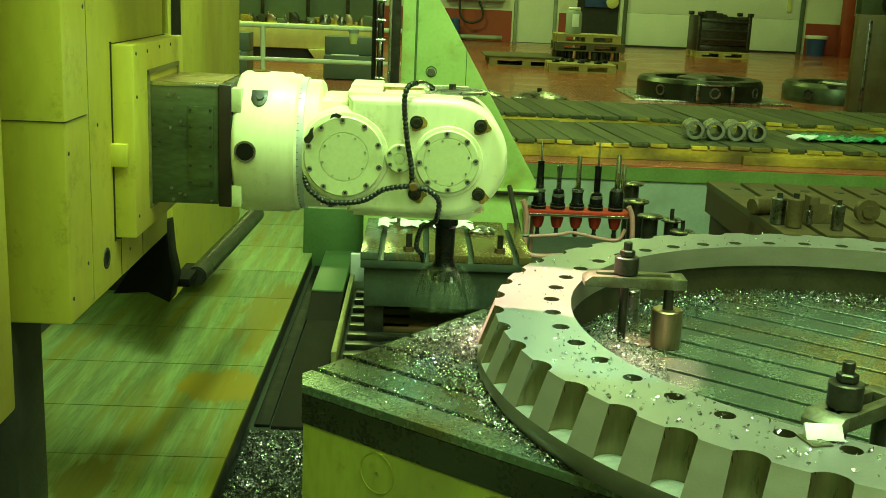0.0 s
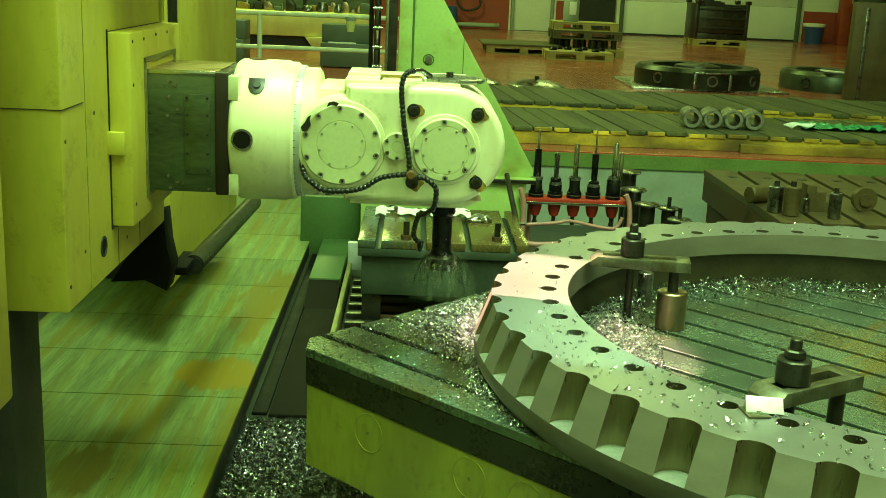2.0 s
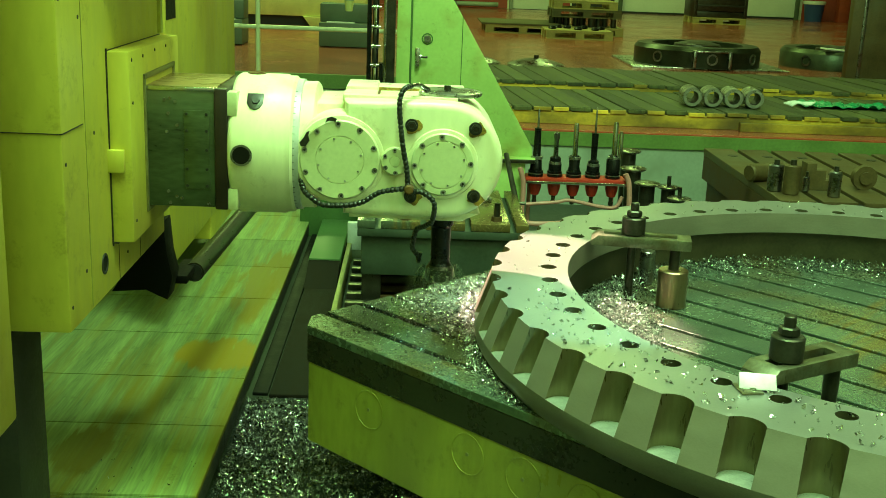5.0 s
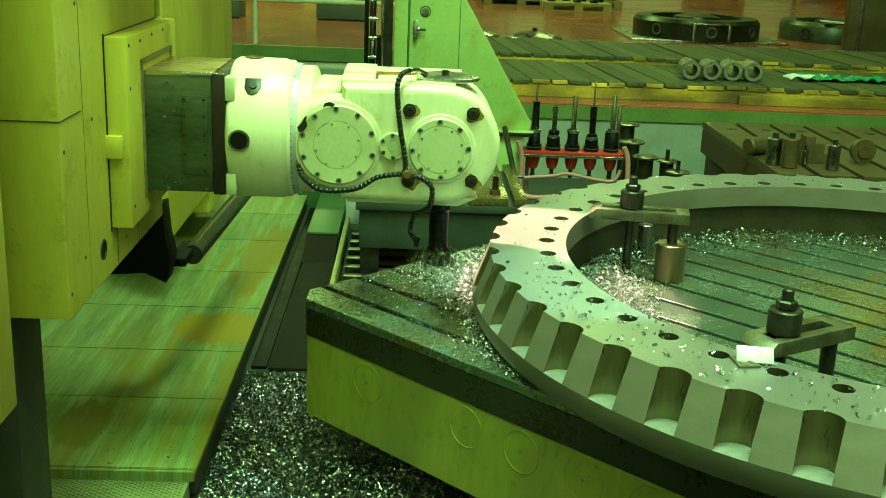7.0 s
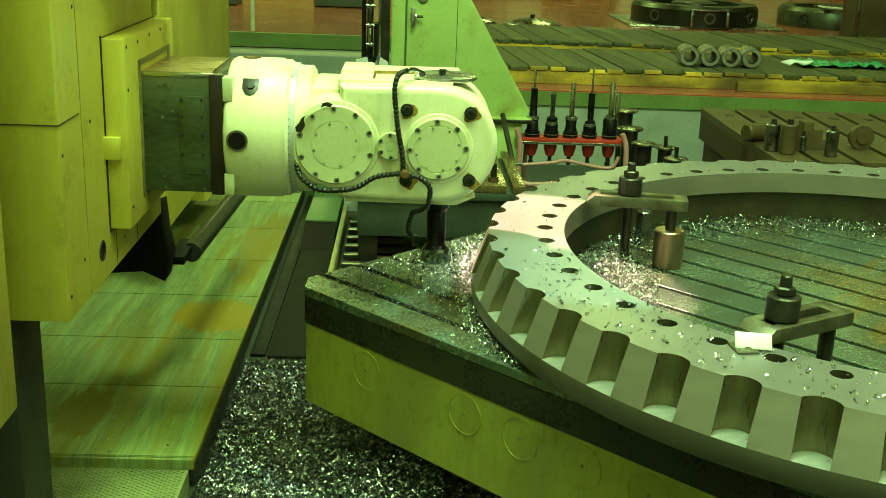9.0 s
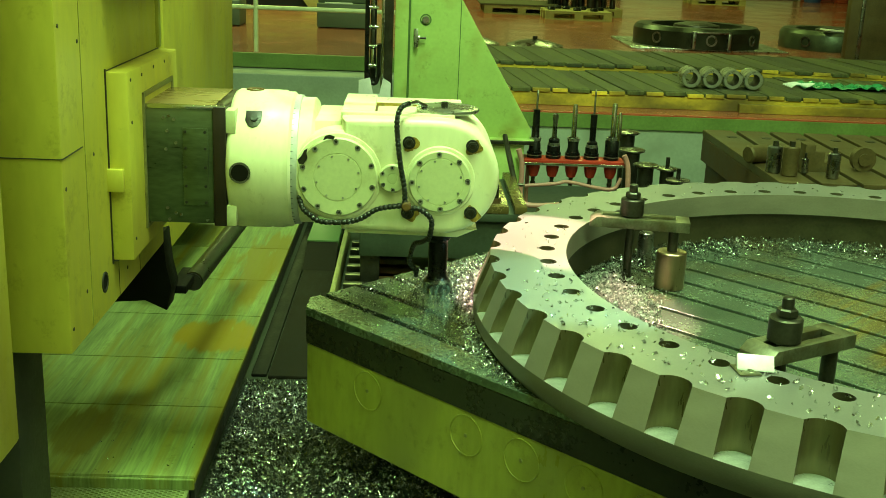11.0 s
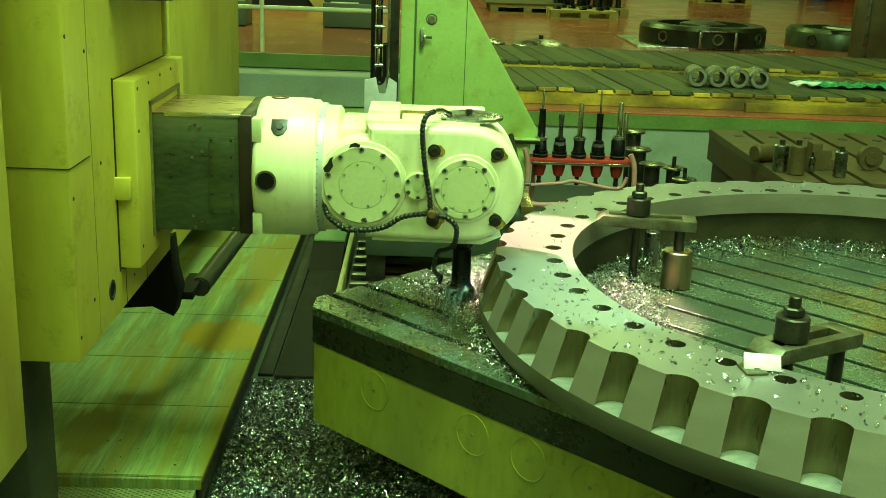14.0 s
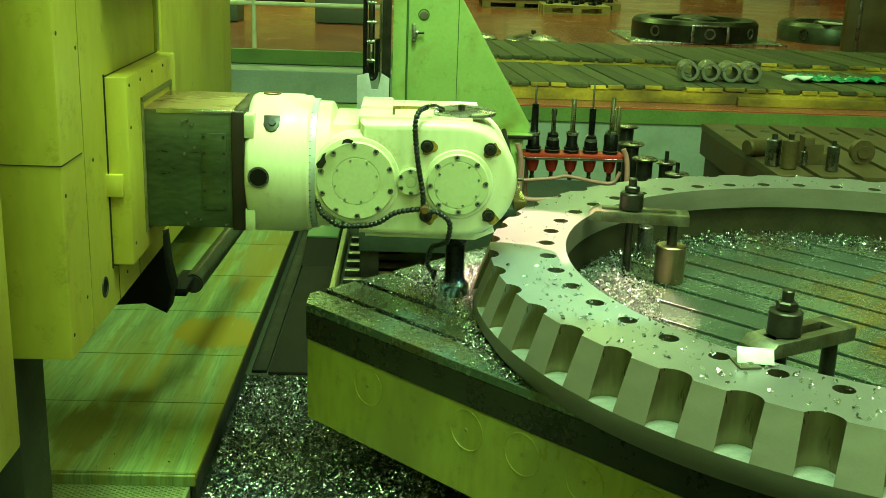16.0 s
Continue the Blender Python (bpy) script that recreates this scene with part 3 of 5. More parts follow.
for v in (-0.30, -0.05):
    part("casing_seam", box(-0.9655, -0.9645, v, v + 0.003, 0.17, 0.29), DARK, head)
part("side_seam", box(-0.9662, -0.9642, -0.58, -0.577, 0.18, 1.3), YELLOW_TABLE, head)
part("rear_strip", box(-0.97, -0.955, 0.27, 0.302, 0.85, 2.7, 0.002), YELLOW_TABLE, head)
part("key_block", box(-0.967, -0.922, -0.380, -0.358, 0.508, 0.572, 0.0015), YELLOW, head)
seal = bmesh.new()
for b in ((-0.205, -0.190, 0.36, 0.765), (0.190, 0.205, 0.36, 0.765), (-0.205, 0.205, 0.752, 0.767), (-0.205, 0.205, 0.357, 0.370)):
    box(-0.904, -0.897, b[0], b[1], b[2], b[3], 0.001, bm=seal)
part("ram_seal", seal, SEAL_STRIP, head, "dark wiper seal round the ram")
# black disc on the surface paints the darkness inside the port
part("port_bore", rod(0.0215, 0.0, 0.0012, "x", (-0.966, -0.45, 0.262), 20), NEAR_BLACK, head)
part("port", lathe([(0.03, 0), (0.03, 0.003), (0.022, 0.003), (0.02, -0.03)], 20, "x", (-0.966, -0.45, 0.262)), DARK, head, "round inspection port")
for y, z in ((-0.75, 0.23), (-0.75, 0.60), (-0.75, 1.0), (-0.62, 0.29), (-0.6, 0.95), (-0.2, 0.23), (0.2, 0.26), (-0.5, 0.64), (0.1, 1.05), (-0.2, 1.08)):
    part("bolt", rod(0.0055, 0, 0.0025, "x", (-0.967, y, z), 8), DARK, head)
for y, z in ((-0.33, 0.82), (-0.2, 0.82), (-0.05, 0.825), (0.1, 0.825), (-0.33, 0.70), (-0.33, 0.36), (0.2, 0.40)):
    part("bolt", rod(0.005, 0, 0.003, "x", (-0.904, y, z), 8), DARK, head)
guard = prism([(-1.16, -0.06), (-1.0, 0.19), (-0.972, 0.20), (-0.962, 0.08), (-0.945, 0.0), (-0.965, -0.085), (-1.04, -0.05)], 0.303, 0.42, 0.003)
part("chip_guard", guard, NEAR_BLACK, head, "dark folded sheet-metal chip guard")
pipe = part("oil_pipe", tube([(-0.918, 0.552, -0.053), (-0.868, 1.727, -0.053)], 0.0375, 20), DARK_STEEL, head, "dark oily steel pipe")
# dark cap paints the shade inside the pipe's mouth
part("open_end", tube([(-0.9183, 0.547, -0.053), (-0.918, 0.556, -0.053)], 0.031, 18), DARK, pipe)
part("pipe_hanger", box(-0.975, -0.915, 0.405, 0.64, -0.055, -0.025, 0.003), NEAR_BLACK, head)

# ---- ram with the milling head (slides out of the headstock) ----
ram = thing("milling_head", "cream milling head on a dark square ram", "milling head", MACHINE)
part("ram_body", box(-1.30, -0.70, -0.190, 0.19, 0.374, 0.728, 0.004), RAM_STEEL, ram, "dark oily square ram")
part("ram_top", box(-1.30, -0.70, -0.188, 0.188, 0.729, 0.732), RAM_TOP, ram, "worn bright top of the ram")
part("ram_edge", box(-0.92, -0.665, -0.193, -0.176, 0.722, 0.7335, 0.001), CHROME, ram)
part("wiper_band", box(-0.70, -0.662, -0.196, 0.196, 0.368, 0.731, 0.004), DARK_BROWN, ram, "dark brown seal between ram and head")
part("side_cover", box(-0.79, -0.715, -0.1945, -0.190, 0.43, 0.665, 0.001), RAM_STEEL, ram, "thin rectangular cover plate")
for u in (-0.782, -0.723):
    for w in (0.44, 0.49, 0.548, 0.605, 0.655):
        part("screw", rod(0.0045, -0.198, -0.193, "y", (u, 0, w), 8), DARK, ram)
for u, w in ((-0.845, 0.695), (-0.83, 0.70), (-0.815, 0.69), (-0.84, 0.60), (-0.835, 0.655), (-0.81, 0.62), (-0.84, 0.42), (-0.815, 0.405), (-0.80, 0.40), (-0.835, 0.385), (-0.72, 0.385)):
    part("screw", rod(0.005, -0.195, -0.189, "y", (u, 0, w), 8), STEEL, ram)
CW = 0.543
swivel = lathe([(0.196, -0.664), (0.210, -0.658), (0.2175, -0.645), (0.2175, -0.505), (0.213, -0.497), (0.213, -0.478), (0.205, -0.470)], 64, "x", (0, 0, CW))
part("swivel_drum", swivel, CREAM, ram)
part("graduated_ring", lathe([(0.202, -0.474), (0.2045, -0.472), (0.2045, -0.452), (0.196, -0.450)], 64, "x", (0, 0, CW)), CHROME_PALE, ram, "pale ring with degree marks")
for k in range(26):
    part("degree_mark", box(-0.471, -0.464, -0.2052, -0.2040, -0.0006, 0.0006), DARK, ram, m=pose(0, 0, CW) @ pose(0, 0, 0, -60 + 6 * k, 0, 0))
part("neck_flange", lathe([(0.185, -0.456), (0.198, -0.452), (0.198, -0.412), (0.188, -0.404), (0.14, -0.402)], 64, "x", (0, 0, CW)), CREAM, ram)
for w0, w1 in ((0.652, 0.722), (0.368, 0.432)):
    part("drive_key", box(-0.668, -0.634, -0.190, -0.13, w0, w1, 0.002), CREAM_COVER, ram)
# sunk sockets in the drum
part("socket", lathe([(0.032, -0.219), (0.032, -0.2225), (0.026, -0.2225), (0.023, -0.20)], 28, "y", (-0.618, 0.0, CW - 0.002)), STEEL, ram, "bright rimmed socket")
# black plug paints the darkness inside the socket
part("socket_bore", rod(0.0258, -0.2235, -0.20, "y", (-0.618, 0, CW - 0.002), 24), NEAR_BLACK, ram)
slot = prism([(-0.024, 0.028), (0.024, 0.028), (0.024, -0.008), (0.014, -0.026), (0.0, -0.032), (-0.014, -0.026), (-0.024, -0.008)], -0.2195, -0.2155, 0.001)
part("oil_slot", slot, DARK_BROWN, ram, "rust stained oil slot", m=pose(-0.585, 0, CW, -44, 0, 0))
part("oil_plug", rod(0.012, -0.224, -0.216, "y", (-0.583, 0, 0), 6), DARK, ram, m=pose(0, 0, CW, -44, 0, 0))
part("top_plug", lathe([(0.028, 0), (0.028, 0.004), (0.02, 0.004), (0.018, 0.001)], 24, "z", (-0.60, 0.0, CW + 0.216)), RUST, ram)
# gearbox housing
arc = [(-0.012 + 0.172 * math.cos(radians(a)), 0.538 + 0.176 * math.sin(radians(a))) for a in range(-88, 89, 8)]
part("gear_housing", prism([(-0.318, 0.366), (-0.03, 0.360), *arc, (-0.05, 0.716), (-0.318, 0.712)], -0.195, 0.195, 0.024, seg=4), CREAM, ram)
lob = [(-0.328 + 0.142 * math.cos(radians(a)), 0.536 + 0.142 * math.sin(radians(a))) for a in range(80, 281, 8)]
part("drive_lobe", prism([*lob, (-0.25, 0.392), (-0.25, 0.66)], -0.192, 0.16, 0.018, seg=3), CREAM, ram)
part("neck", box(-0.42, -0.30, -0.12, 0.185, 0.40, 0.694, 0.02), CREAM, ram)
part("top_pad", box(-0.325, -0.225, 0.0, 0.19, 0.700, 0.732, 0.006), CREAM, ram)
part("top_pad", box(-0.226, 0.05, 0.065, 0.189, 0.700, 0.724, 0.003), CREAM, ram)
part("top_pad", box(-0.326, 0.02, -0.135, -0.098, 0.700, 0.7215, 0.003), CREAM, ram)
part("top_pad", box(-0.325, -0.225, -0.099, 0.02, 0.700, 0.7225, 0.002), CREAM, ram)
part("top_pad", box(-0.075, 0.03, -0.059, 0.066, 0.700, 0.7225, 0.002), CREAM, ram)
part("bottom_face", prism([(-0.30, 0.352), (0.04, 0.348), (0.10, 0.375), (-0.30, 0.375)], -0.165, 0.165, 0.004), CREAM, ram)


def round_cover(u, w, r, inner, bolts, r_bolt, r_head, small=0):
    c = part("round_cover", lathe([(r - 0.004, -0.19), (r, -0.197), (r, -0.206), (r - 0.004, -0.2105), (inner + 0.0015, -0.2105), (inner + 0.0008, -0.2088), (inner - 0.0008, -0.2088), (inner - 0.0015, -0.2105), (0.002, -0.211)], 56, "y", (u, 0, w)), CREAM_COVER, ram)
    for k in range(bolts):
        a = radians(90 + 360 / bolts * k + 3)
        x, z = u + r_bolt * math.cos(a), w + r_bolt * math.sin(a)
        s = part("cap_screw", lathe([(r_head, -0.2105), (r_head, -0.2125), (r_head * 0.72, -0.2125), (r_head * 0.7, -0.2106)], 16, "y", (x, 0, z)), BUSH, c)
        part("hex_socket", rod(r_head * 0.5, -0.2118, -0.2095, "y", (x, 0, z), 6), DARK, s)
    for k in range(small):
        a = radians(15 + 360 / small * k)
        part("grub_screw", rod(0.0035, -0.2125, -0.209, "y", (u + inner * 0.9 * math.cos(a), 0, w + inner * 0.9 * math.sin(a)), 8), BUSH, c)
    return c


round_cover(-0.328, 0.535, 0.120, 0.072, 10, 0.108, 0.0085, 8)
round_cover(-0.021, 0.531, 0.095, 0.072, 8, 0.084, 0.0085, 8)
round_cover(-0.163, 0.536, 0.043, 0.016, 6, 0.034, 0.007)
part("cover_rim", lathe([(0.121, -0.185), (0.134, -0.191), (0.131, -0.199), (0.121, -0.202)], 56, "y", (-0.328, 0, 0.535)), CREAM, ram)
part("cover_rim", lathe([(0.096, -0.185), (0.108, -0.193), (0.104, -0.201), (0.096, -0.203)], 56, "y", (-0.021, 0, 0.531)), CREAM, ram)
chip = prism([(0, 0), (0.012, 0.014), (0.02, 0.03), (0.03, 0.036), (0.026, 0.022), (0.03, 0.006), (0.018, -0.012), (0.004, -0.012)], -0.2135, -0.2108, 0)
part("paint_chip", chip, DARK_STEEL, ram, "flaked paint patch", m=pose(-0.447, 0, 0.585))
chip = prism([(0, 0), (0.012, 0.006), (0.03, 0.004), (0.036, 0.012), (0.02, 0.018), (0.006, 0.014)], -0.2135, -0.2108, 0)
part("paint_chip", chip, DARK_STEEL, ram, "flaked paint patch", m=pose(-0.372, 0, 0.646))
for u, w in ((-0.117, 0.645), (0.073, 0.641), (0.076, 0.436), (-0.115, 0.430)):
    rng = random.Random(int(u * 1e4 + w * 1e5))
    bl = [(u + (0.021 + 0.006 * math.sin(a * 0.05 + u * 40) + 0.005 * rng.random()) * math.cos(radians(a)) + 0.006, w + (0.022 + 0.006 * math.sin(a * 0.035 + w * 50) + 0.005 * rng.random()) * math.sin(radians(a)) - 0.004) for a in range(0, 360, 15)]
    part("rust_mark", prism(bl, -0.1966, -0.1953), RUST_SMEAR, ram, "rusty stain round a bolt", smooth=False)
    b = part("hex_bolt", rod(0.0195, -0.2005, -0.185, "y", (u, 0, w), 20), DARK, ram)
    part("bolt_head", lathe([(0.015, -0.199), (0.015, -0.212), (0.010, -0.2125), (0.008, -0.206)], 6, "y", (u, 0, w)), DARK_STEEL, b)
# top opening and lid
part("rust_opening", box(-0.226, -0.074, -0.1, 0.066, 0.700, 0.7135), RUST, ram, "rusty machined opening on top", smooth=False)
part("rust_wall", box(-0.078, -0.0745, -0.057, 0.064, 0.7145, 0.7225), RUST_SMEAR, ram, "rusty side of the opening", smooth=False)
part("rust_wall", box(-0.224, -0.08, 0.061, 0.0645, 0.7135, 0.7235), RUST_SMEAR, ram, "rusty side of the opening", smooth=False)
lid = part("round_lid", lathe([(0.094, 0.718), (0.098, 0.722), (0.098, 0.729), (0.092, 0.732)], 44, "z", (0.0, -0.03, 0)), BUSH, ram, "grey steel lid")
part("lid_bolt", rod(0.011, 0.732, 0.747, "z", (-0.01, -0.03, 0), 8), DARK_STEEL, lid)
# hoses
part("coolant_hose", beaded([(-0.12, -0.16, 0.757), (-0.14, -0.20, 0.753), (-0.151, -0.222, 0.735), (-0.154, -0.226, 0.695), (-0.143, -0.228, 0.60), (-0.127, -0.228, 0.514), (-0.119, -0.228, 0.458), (-0.079, -0.228, 0.449), (-0.044, -0.226, 0.42), (-0.043, -0.215, 0.375), (-0.05, -0.19, 0.345)], 0.0088, 0.0135), BLACK_HOSE, ram, "black jointed coolant hose")
part("coolant_hose", beaded([(-0.445, -0.19, 0.47), (-0.432, -0.215, 0.44), (-0.41, -0.226, 0.422), (-0.376, -0.228, 0.402), (-0.308, -0.229, 0.402), (-0.257, -0.229, 0.414), (-0.207, -0.229, 0.445), (-0.147, -0.229, 0.457), (-0.119, -0.228, 0.458)], 0.0088, 0.0135), BLACK_HOSE, ram, "black jointed coolant hose")
part("coolant_hose", beaded([(-0.05, -0.19, 0.348), (-0.07, -0.15, 0.325), (-0.09, -0.12, 0.31), (-0.100, -0.10, 0.275), (-0.103, -0.09, 0.24), (-0.085, -0.07, 0.212)], 0.0085, 0.0135), BLACK_HOSE, ram, "black jointed coolant hose")
part("hose_joint", lathe([(0.010, -0.242), (0.0145, -0.238), (0.0145, -0.218), (0.012, -0.2)], 14, "y", (-0.119, 0, 0.458)), RUST, ram, "rusty hose junction")
part("nozzle", lathe([(0.006, 0.185), (0.010, 0.205), (0.012, 0.22)], 12, "z", (-0.082, -0.065, 0)), BLACK_HOSE, ram)
part("hose_fitting", tube(smooth_path([(-0.12, -0.15, 0.755), (-0.10, -0.12, 0.755), (-0.085, -0.09, 0.745), (-0.07, -0.06, 0.735)]), 0.008), CHROME, ram, "bright hose fitting")
part("spindle_nose", lathe([(0.075, 0.352), (0.075, 0.338), (0.062, 0.328), (0.045, 0.322)], 36, "z", (-0.012, 0, 0)), DARK_STEEL, ram)
tool = part("tool_holder", lathe([(0.040, 0.325), (0.040, 0.30), (0.032, 0.29), (0.031, 0.18), (0.034, 0.17), (0.038, 0.165)], 32, "z", (-0.012, 0, 0)), BLACK_OXIDE, ram, "black tool shank")
part("cutter", lathe([(0.034, 0.168), (0.046, 0.155), (0.048, 0.125), (0.044, 0.117), (0.01, 0.118)], 24, "z", (-0.012, 0, 0)), DARK_STEEL, tool, "milling cutter body")
for k in range(6):
    part("cutting_insert", box(0.040, 0.052, -0.006, 0.006, 0.114, 0.138, 0.002), CHROME, tool, m=pose(-0.012, 0, 0, 0, 0, 60 * k))
# coolant thrown off the cutter: thin threads of droplets
rng = random.Random(7)
sp = bmesh.new()
for k in range(70):
    a, out, drop = rng.uniform(0, 6.283), rng.uniform(0.03, 0.085), rng.uniform(0.05, 0.15)
    r0 = rng.uniform(0.035, 0.05)
    line = []
    t0, t1 = rng.uniform(0, 0.7), rng.uniform(0.75, 1.0)
    for j in range(5):
        t = t0 + (t1 - t0) * j / 4
        r = r0 + out * (1.25 * t - 0.25 * t * t)
        line.append((-0.012 + r * math.cos(a + 0.3 * t), r * math.sin(a + 0.3 * t), 0.165 - drop * t * t - 0.01 * t))
    tube(line, 0.0005, 3, bm=sp)
for k in range(500):
    a, t = rng.uniform(0, 6.283), rng.random()
    r = 0.045 + 0.08 * t * rng.uniform(0.6, 1.1)
    bmesh.ops.create_icosphere(sp, subdivisions=1, radius=rng.uniform(0.0006, 0.0015), matrix=Matrix.Translation((-0.012 + r * math.cos(a), r * math.sin(a), 0.165 - 0.15 * t * t * rng.uniform(0.5, 1))))
for k in range(4):
    w = 0.75 + 0.17 * k
    prof = [(0.047 + 0.062 * w * (1.2 * t - 0.2 * t * t), 0.160 - 0.115 * t * t - 0.008 * t) for t in (0, 0.15, 0.3, 0.45, 0.6, 0.75, 0.9, 1.0)]
    lathe(prof, 40, "z", (-0.012, 0, 0), bm=sp, caps=False)
for f in sp.faces:
    if len(f.verts) == 4 and f.calc_area() > 4e-6:
        f.material_index = 1
spray = obj("coolant_spray", sp, [SPRAY, MIST], None, MACHINE, True)
tagged(spray, "fine spray of coolant thrown off the turning cutter", "coolant spray", "", "stuff")

# ---- rotary table with T-slots ----
CX, CY = 1.548, 3.453
TOP, RING_TOP = 0.048, 0.262
TABLE_RZ = -43.5
TABLE_AT = pose(CX, CY, 0, 0, 0, TABLE_RZ)
table = thing("rotary_table", "square rotary table, oily slotted top on a yellow body", "rotary table", TABLE_AT)
slots_q = [-1.203 + 0.163 * k for k in range(16)]
HALF_P, HALF_Q, SW = 1.556, 1.335, 0.013
edges = [-HALF_Q] + [q + s for q in slots_q for s in (-SW, SW)] + [HALF_Q]
for k in range(0, len(edges), 2):
    q0, q1 = edges[k], edges[k + 1]
    if k == 0:
        sb_ = prism([(-HALF_P + 0.07, q0), (HALF_P, q0), (HALF_P, q1), (-HALF_P, q1), (-HALF_P, q0 + 0.075)], TOP - 0.03, TOP, 0.002, "z", seg=1)
    else:
        sb_ = box(-HALF_P, HALF_P, q0, q1, TOP - 0.03, TOP, 0.002, seg=1)
    part("top_strip", sb_, TABLE_STEEL, table, smooth=False)
slab = [(-HALF_P + 0.07, -HALF_Q), (HALF_P, -HALF_Q), (HALF_P, HALF_Q), (-HALF_P, HALF_Q), (-HALF_P, -HALF_Q + 0.075)]
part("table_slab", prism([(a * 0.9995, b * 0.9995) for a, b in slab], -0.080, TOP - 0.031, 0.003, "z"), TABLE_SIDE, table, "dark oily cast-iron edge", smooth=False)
part("table_body", prism([(a * 0.997, b * 0.997) for a, b in slab], -0.372, -0.081, 0.006, "z"), YELLOW_TABLE, table, "yellow painted table body", smooth=False)
part("saddle", box(-0.95, 0.95, -0.8, 0.8, PIT_Z, -0.373, 0.01), DARK, table, "dark saddle under the table")
for p in (-1.175, -0.741, -0.526, -0.305, -0.09, 0.13, 0.35):
    pl = part("round_plug", lathe([(0.0655, 0.001), (0.065, -0.0028), (0.063, -0.0028), (0.0622, -0.0006), (0.01, -0.0012)], 40, "y", (p, -HALF_Q * 0.997, -0.157)), YELLOW_TABLE, table)
    part("plug_bolt", rod(0.006, -0.005, 0, "y", (p, -HALF_Q * 0.997, -0.157), 6), SEAL_STRIP, pl)

# ---- the toothed ring ----
RING_AT = pose(CX, CY, 0)
ring = thing("toothed_ring", "large machined steel ring with bolt holes and milled edge pockets", "steel ring", RING_AT)
R_IN, R_HOLE, R_TOP, R_FLOOR, Z_FLOOR, R_C, R_POC = 1.135, 1.2, 1.388, 1.437, 0.125, 1.409, 0.051
PITCH, POCKET0, HOLE0 = radians(7.5), radians(-127.05), radians(-126.83)


def pocket_arc(plain, n=12):
    c = (R_C * R_C + plain * plain - R_POC * R_POC) / (2 * R_C * plain)
    half = math.acos(min(1, c))
    y, x = plain * math.sin(half), plain * math.cos(half) - R_C
    a0 = math.atan2(y, x)
    return half, [(R_C + R_POC * math.cos(a), R_POC * math.sin(a)) for a in (a0 + (2 * math.pi - 2 * a0) * i / n for i in range(n + 1))]


def outline(plain):
    half, arc_pts = pocket_arc(plain)
    pts = [Vector((x, y)) for x, y in arc_pts][::-1]
    for i in range(1, 5):
        a = half + (PITCH - 2 * half) * i / 5
        pts.append(Vector((plain * math.cos(a), plain * math.sin(a))))
    full = []
    for k in range(48):
        a = POCKET0 + PITCH * k
        ca, sa = math.cos(a), math.sin(a)
        full += [(p.x * ca - p.y * sa, p.x * sa + p.y * ca) for p in pts]
    return full, len(pts)


top_out, PER = outline(R_TOP)
from mathutils import geometry
# one pocket, one tooth face and one bored hole; every repeat shares their meshes
half_t, arc_t = pocket_arc(R_TOP)
half_m, arc_m = pocket_arc(R_FLOOR)
pk = bmesh.new()
hi_ = [pk.verts.new((x, y, RING_TOP)) for x, y in arc_t]
lo_ = [pk.verts.new((x, y, Z_FLOOR)) for x, y in arc_m]
for i in range(12):
    pk.faces.new((hi_[i], lo_[i], lo_[i + 1], hi_[i + 1]))
rim_ = [pk.verts.new((R_FLOOR * math.cos(q), R_FLOOR * math.sin(q), Z_FLOOR)) for q in (-half_m + 2 * half_m * i / 8 for i in range(1, 8))]
pk.faces.new(lo_ + rim_).material_index = 1
bmesh.ops.recalc_face_normals(pk, faces=pk.faces)
th = bmesh.new()
rows_ = []
for rr, hf, z in ((R_TOP, half_t, RING_TOP), (R_FLOOR, half_m, Z_FLOOR)):
    rows_.append([th.verts.new((rr * math.cos(q), rr * math.sin(q), z)) for q in (hf + (PITCH - 2 * hf) * i / 4 for i in range(5))])
for i in range(4):
    th.faces.new((rows_[0][i], rows_[0][i + 1], rows_[1][i + 1], rows_[1][i]))
bmesh.ops.recalc_face_normals(th, faces=th.faces)
HN, HR = 24, 0.0275
hb_ = lathe([(HR, RING_TOP), (HR, RING_TOP - 0.12), (0.002, RING_TOP - 0.125)], HN, "z", (R_HOLE, 0, 0), caps=False)
body = bmesh.new()


def level(pts, z):
    return [body.verts.new((x, y, z)) for x, y in pts]


def circle(r, z, n=288):
    return level([(r * math.cos(2 * math.pi * i / n), r * math.sin(2 * math.pi * i / n)) for i in range(n)], z)


def strip(a, b):
    for i in range(len(a)):
        j = (i + 1) % len(a)
        body.faces.new((a[i], a[j], b[j], b[i]))


c0, c1, c2 = circle(R_FLOOR, Z_FLOOR), circle(1.437, 0.082), circle(1.412, TOP + 0.001)
strip(c0, c1)
strip(c1, c2)
bmesh.ops.recalc_face_normals(body, faces=body.faces)
part("outer_rim", body, RING_SIDE, ring)
body = bmesh.new()
i1, i2, i3 = circle(R_IN, RING_TOP), circle(R_IN + 0.002, 0.178), circle(R_IN + 0.03, 0.174)
strip(i1, i2)
strip(i2, i3)
bmesh.ops.recalc_face_normals(body, faces=body.faces)
part("inner_bore", body, RING_SIDE, ring)
# undercut below the lip, its shade painted by the dark material
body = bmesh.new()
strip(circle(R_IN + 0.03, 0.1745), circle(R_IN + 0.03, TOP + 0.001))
part("bore_recess", body, BORE_DARK, ring, "rusty recess, coloured dark for the shade under the lip")
N = len(top_out)
body = bmesh.new()
t_out = level(top_out, RING_TOP)
t_in = level([(R_IN * math.cos(math.atan2(y, x)), R_IN * math.sin(math.atan2(y, x))) for x, y in top_out], RING_TOP)
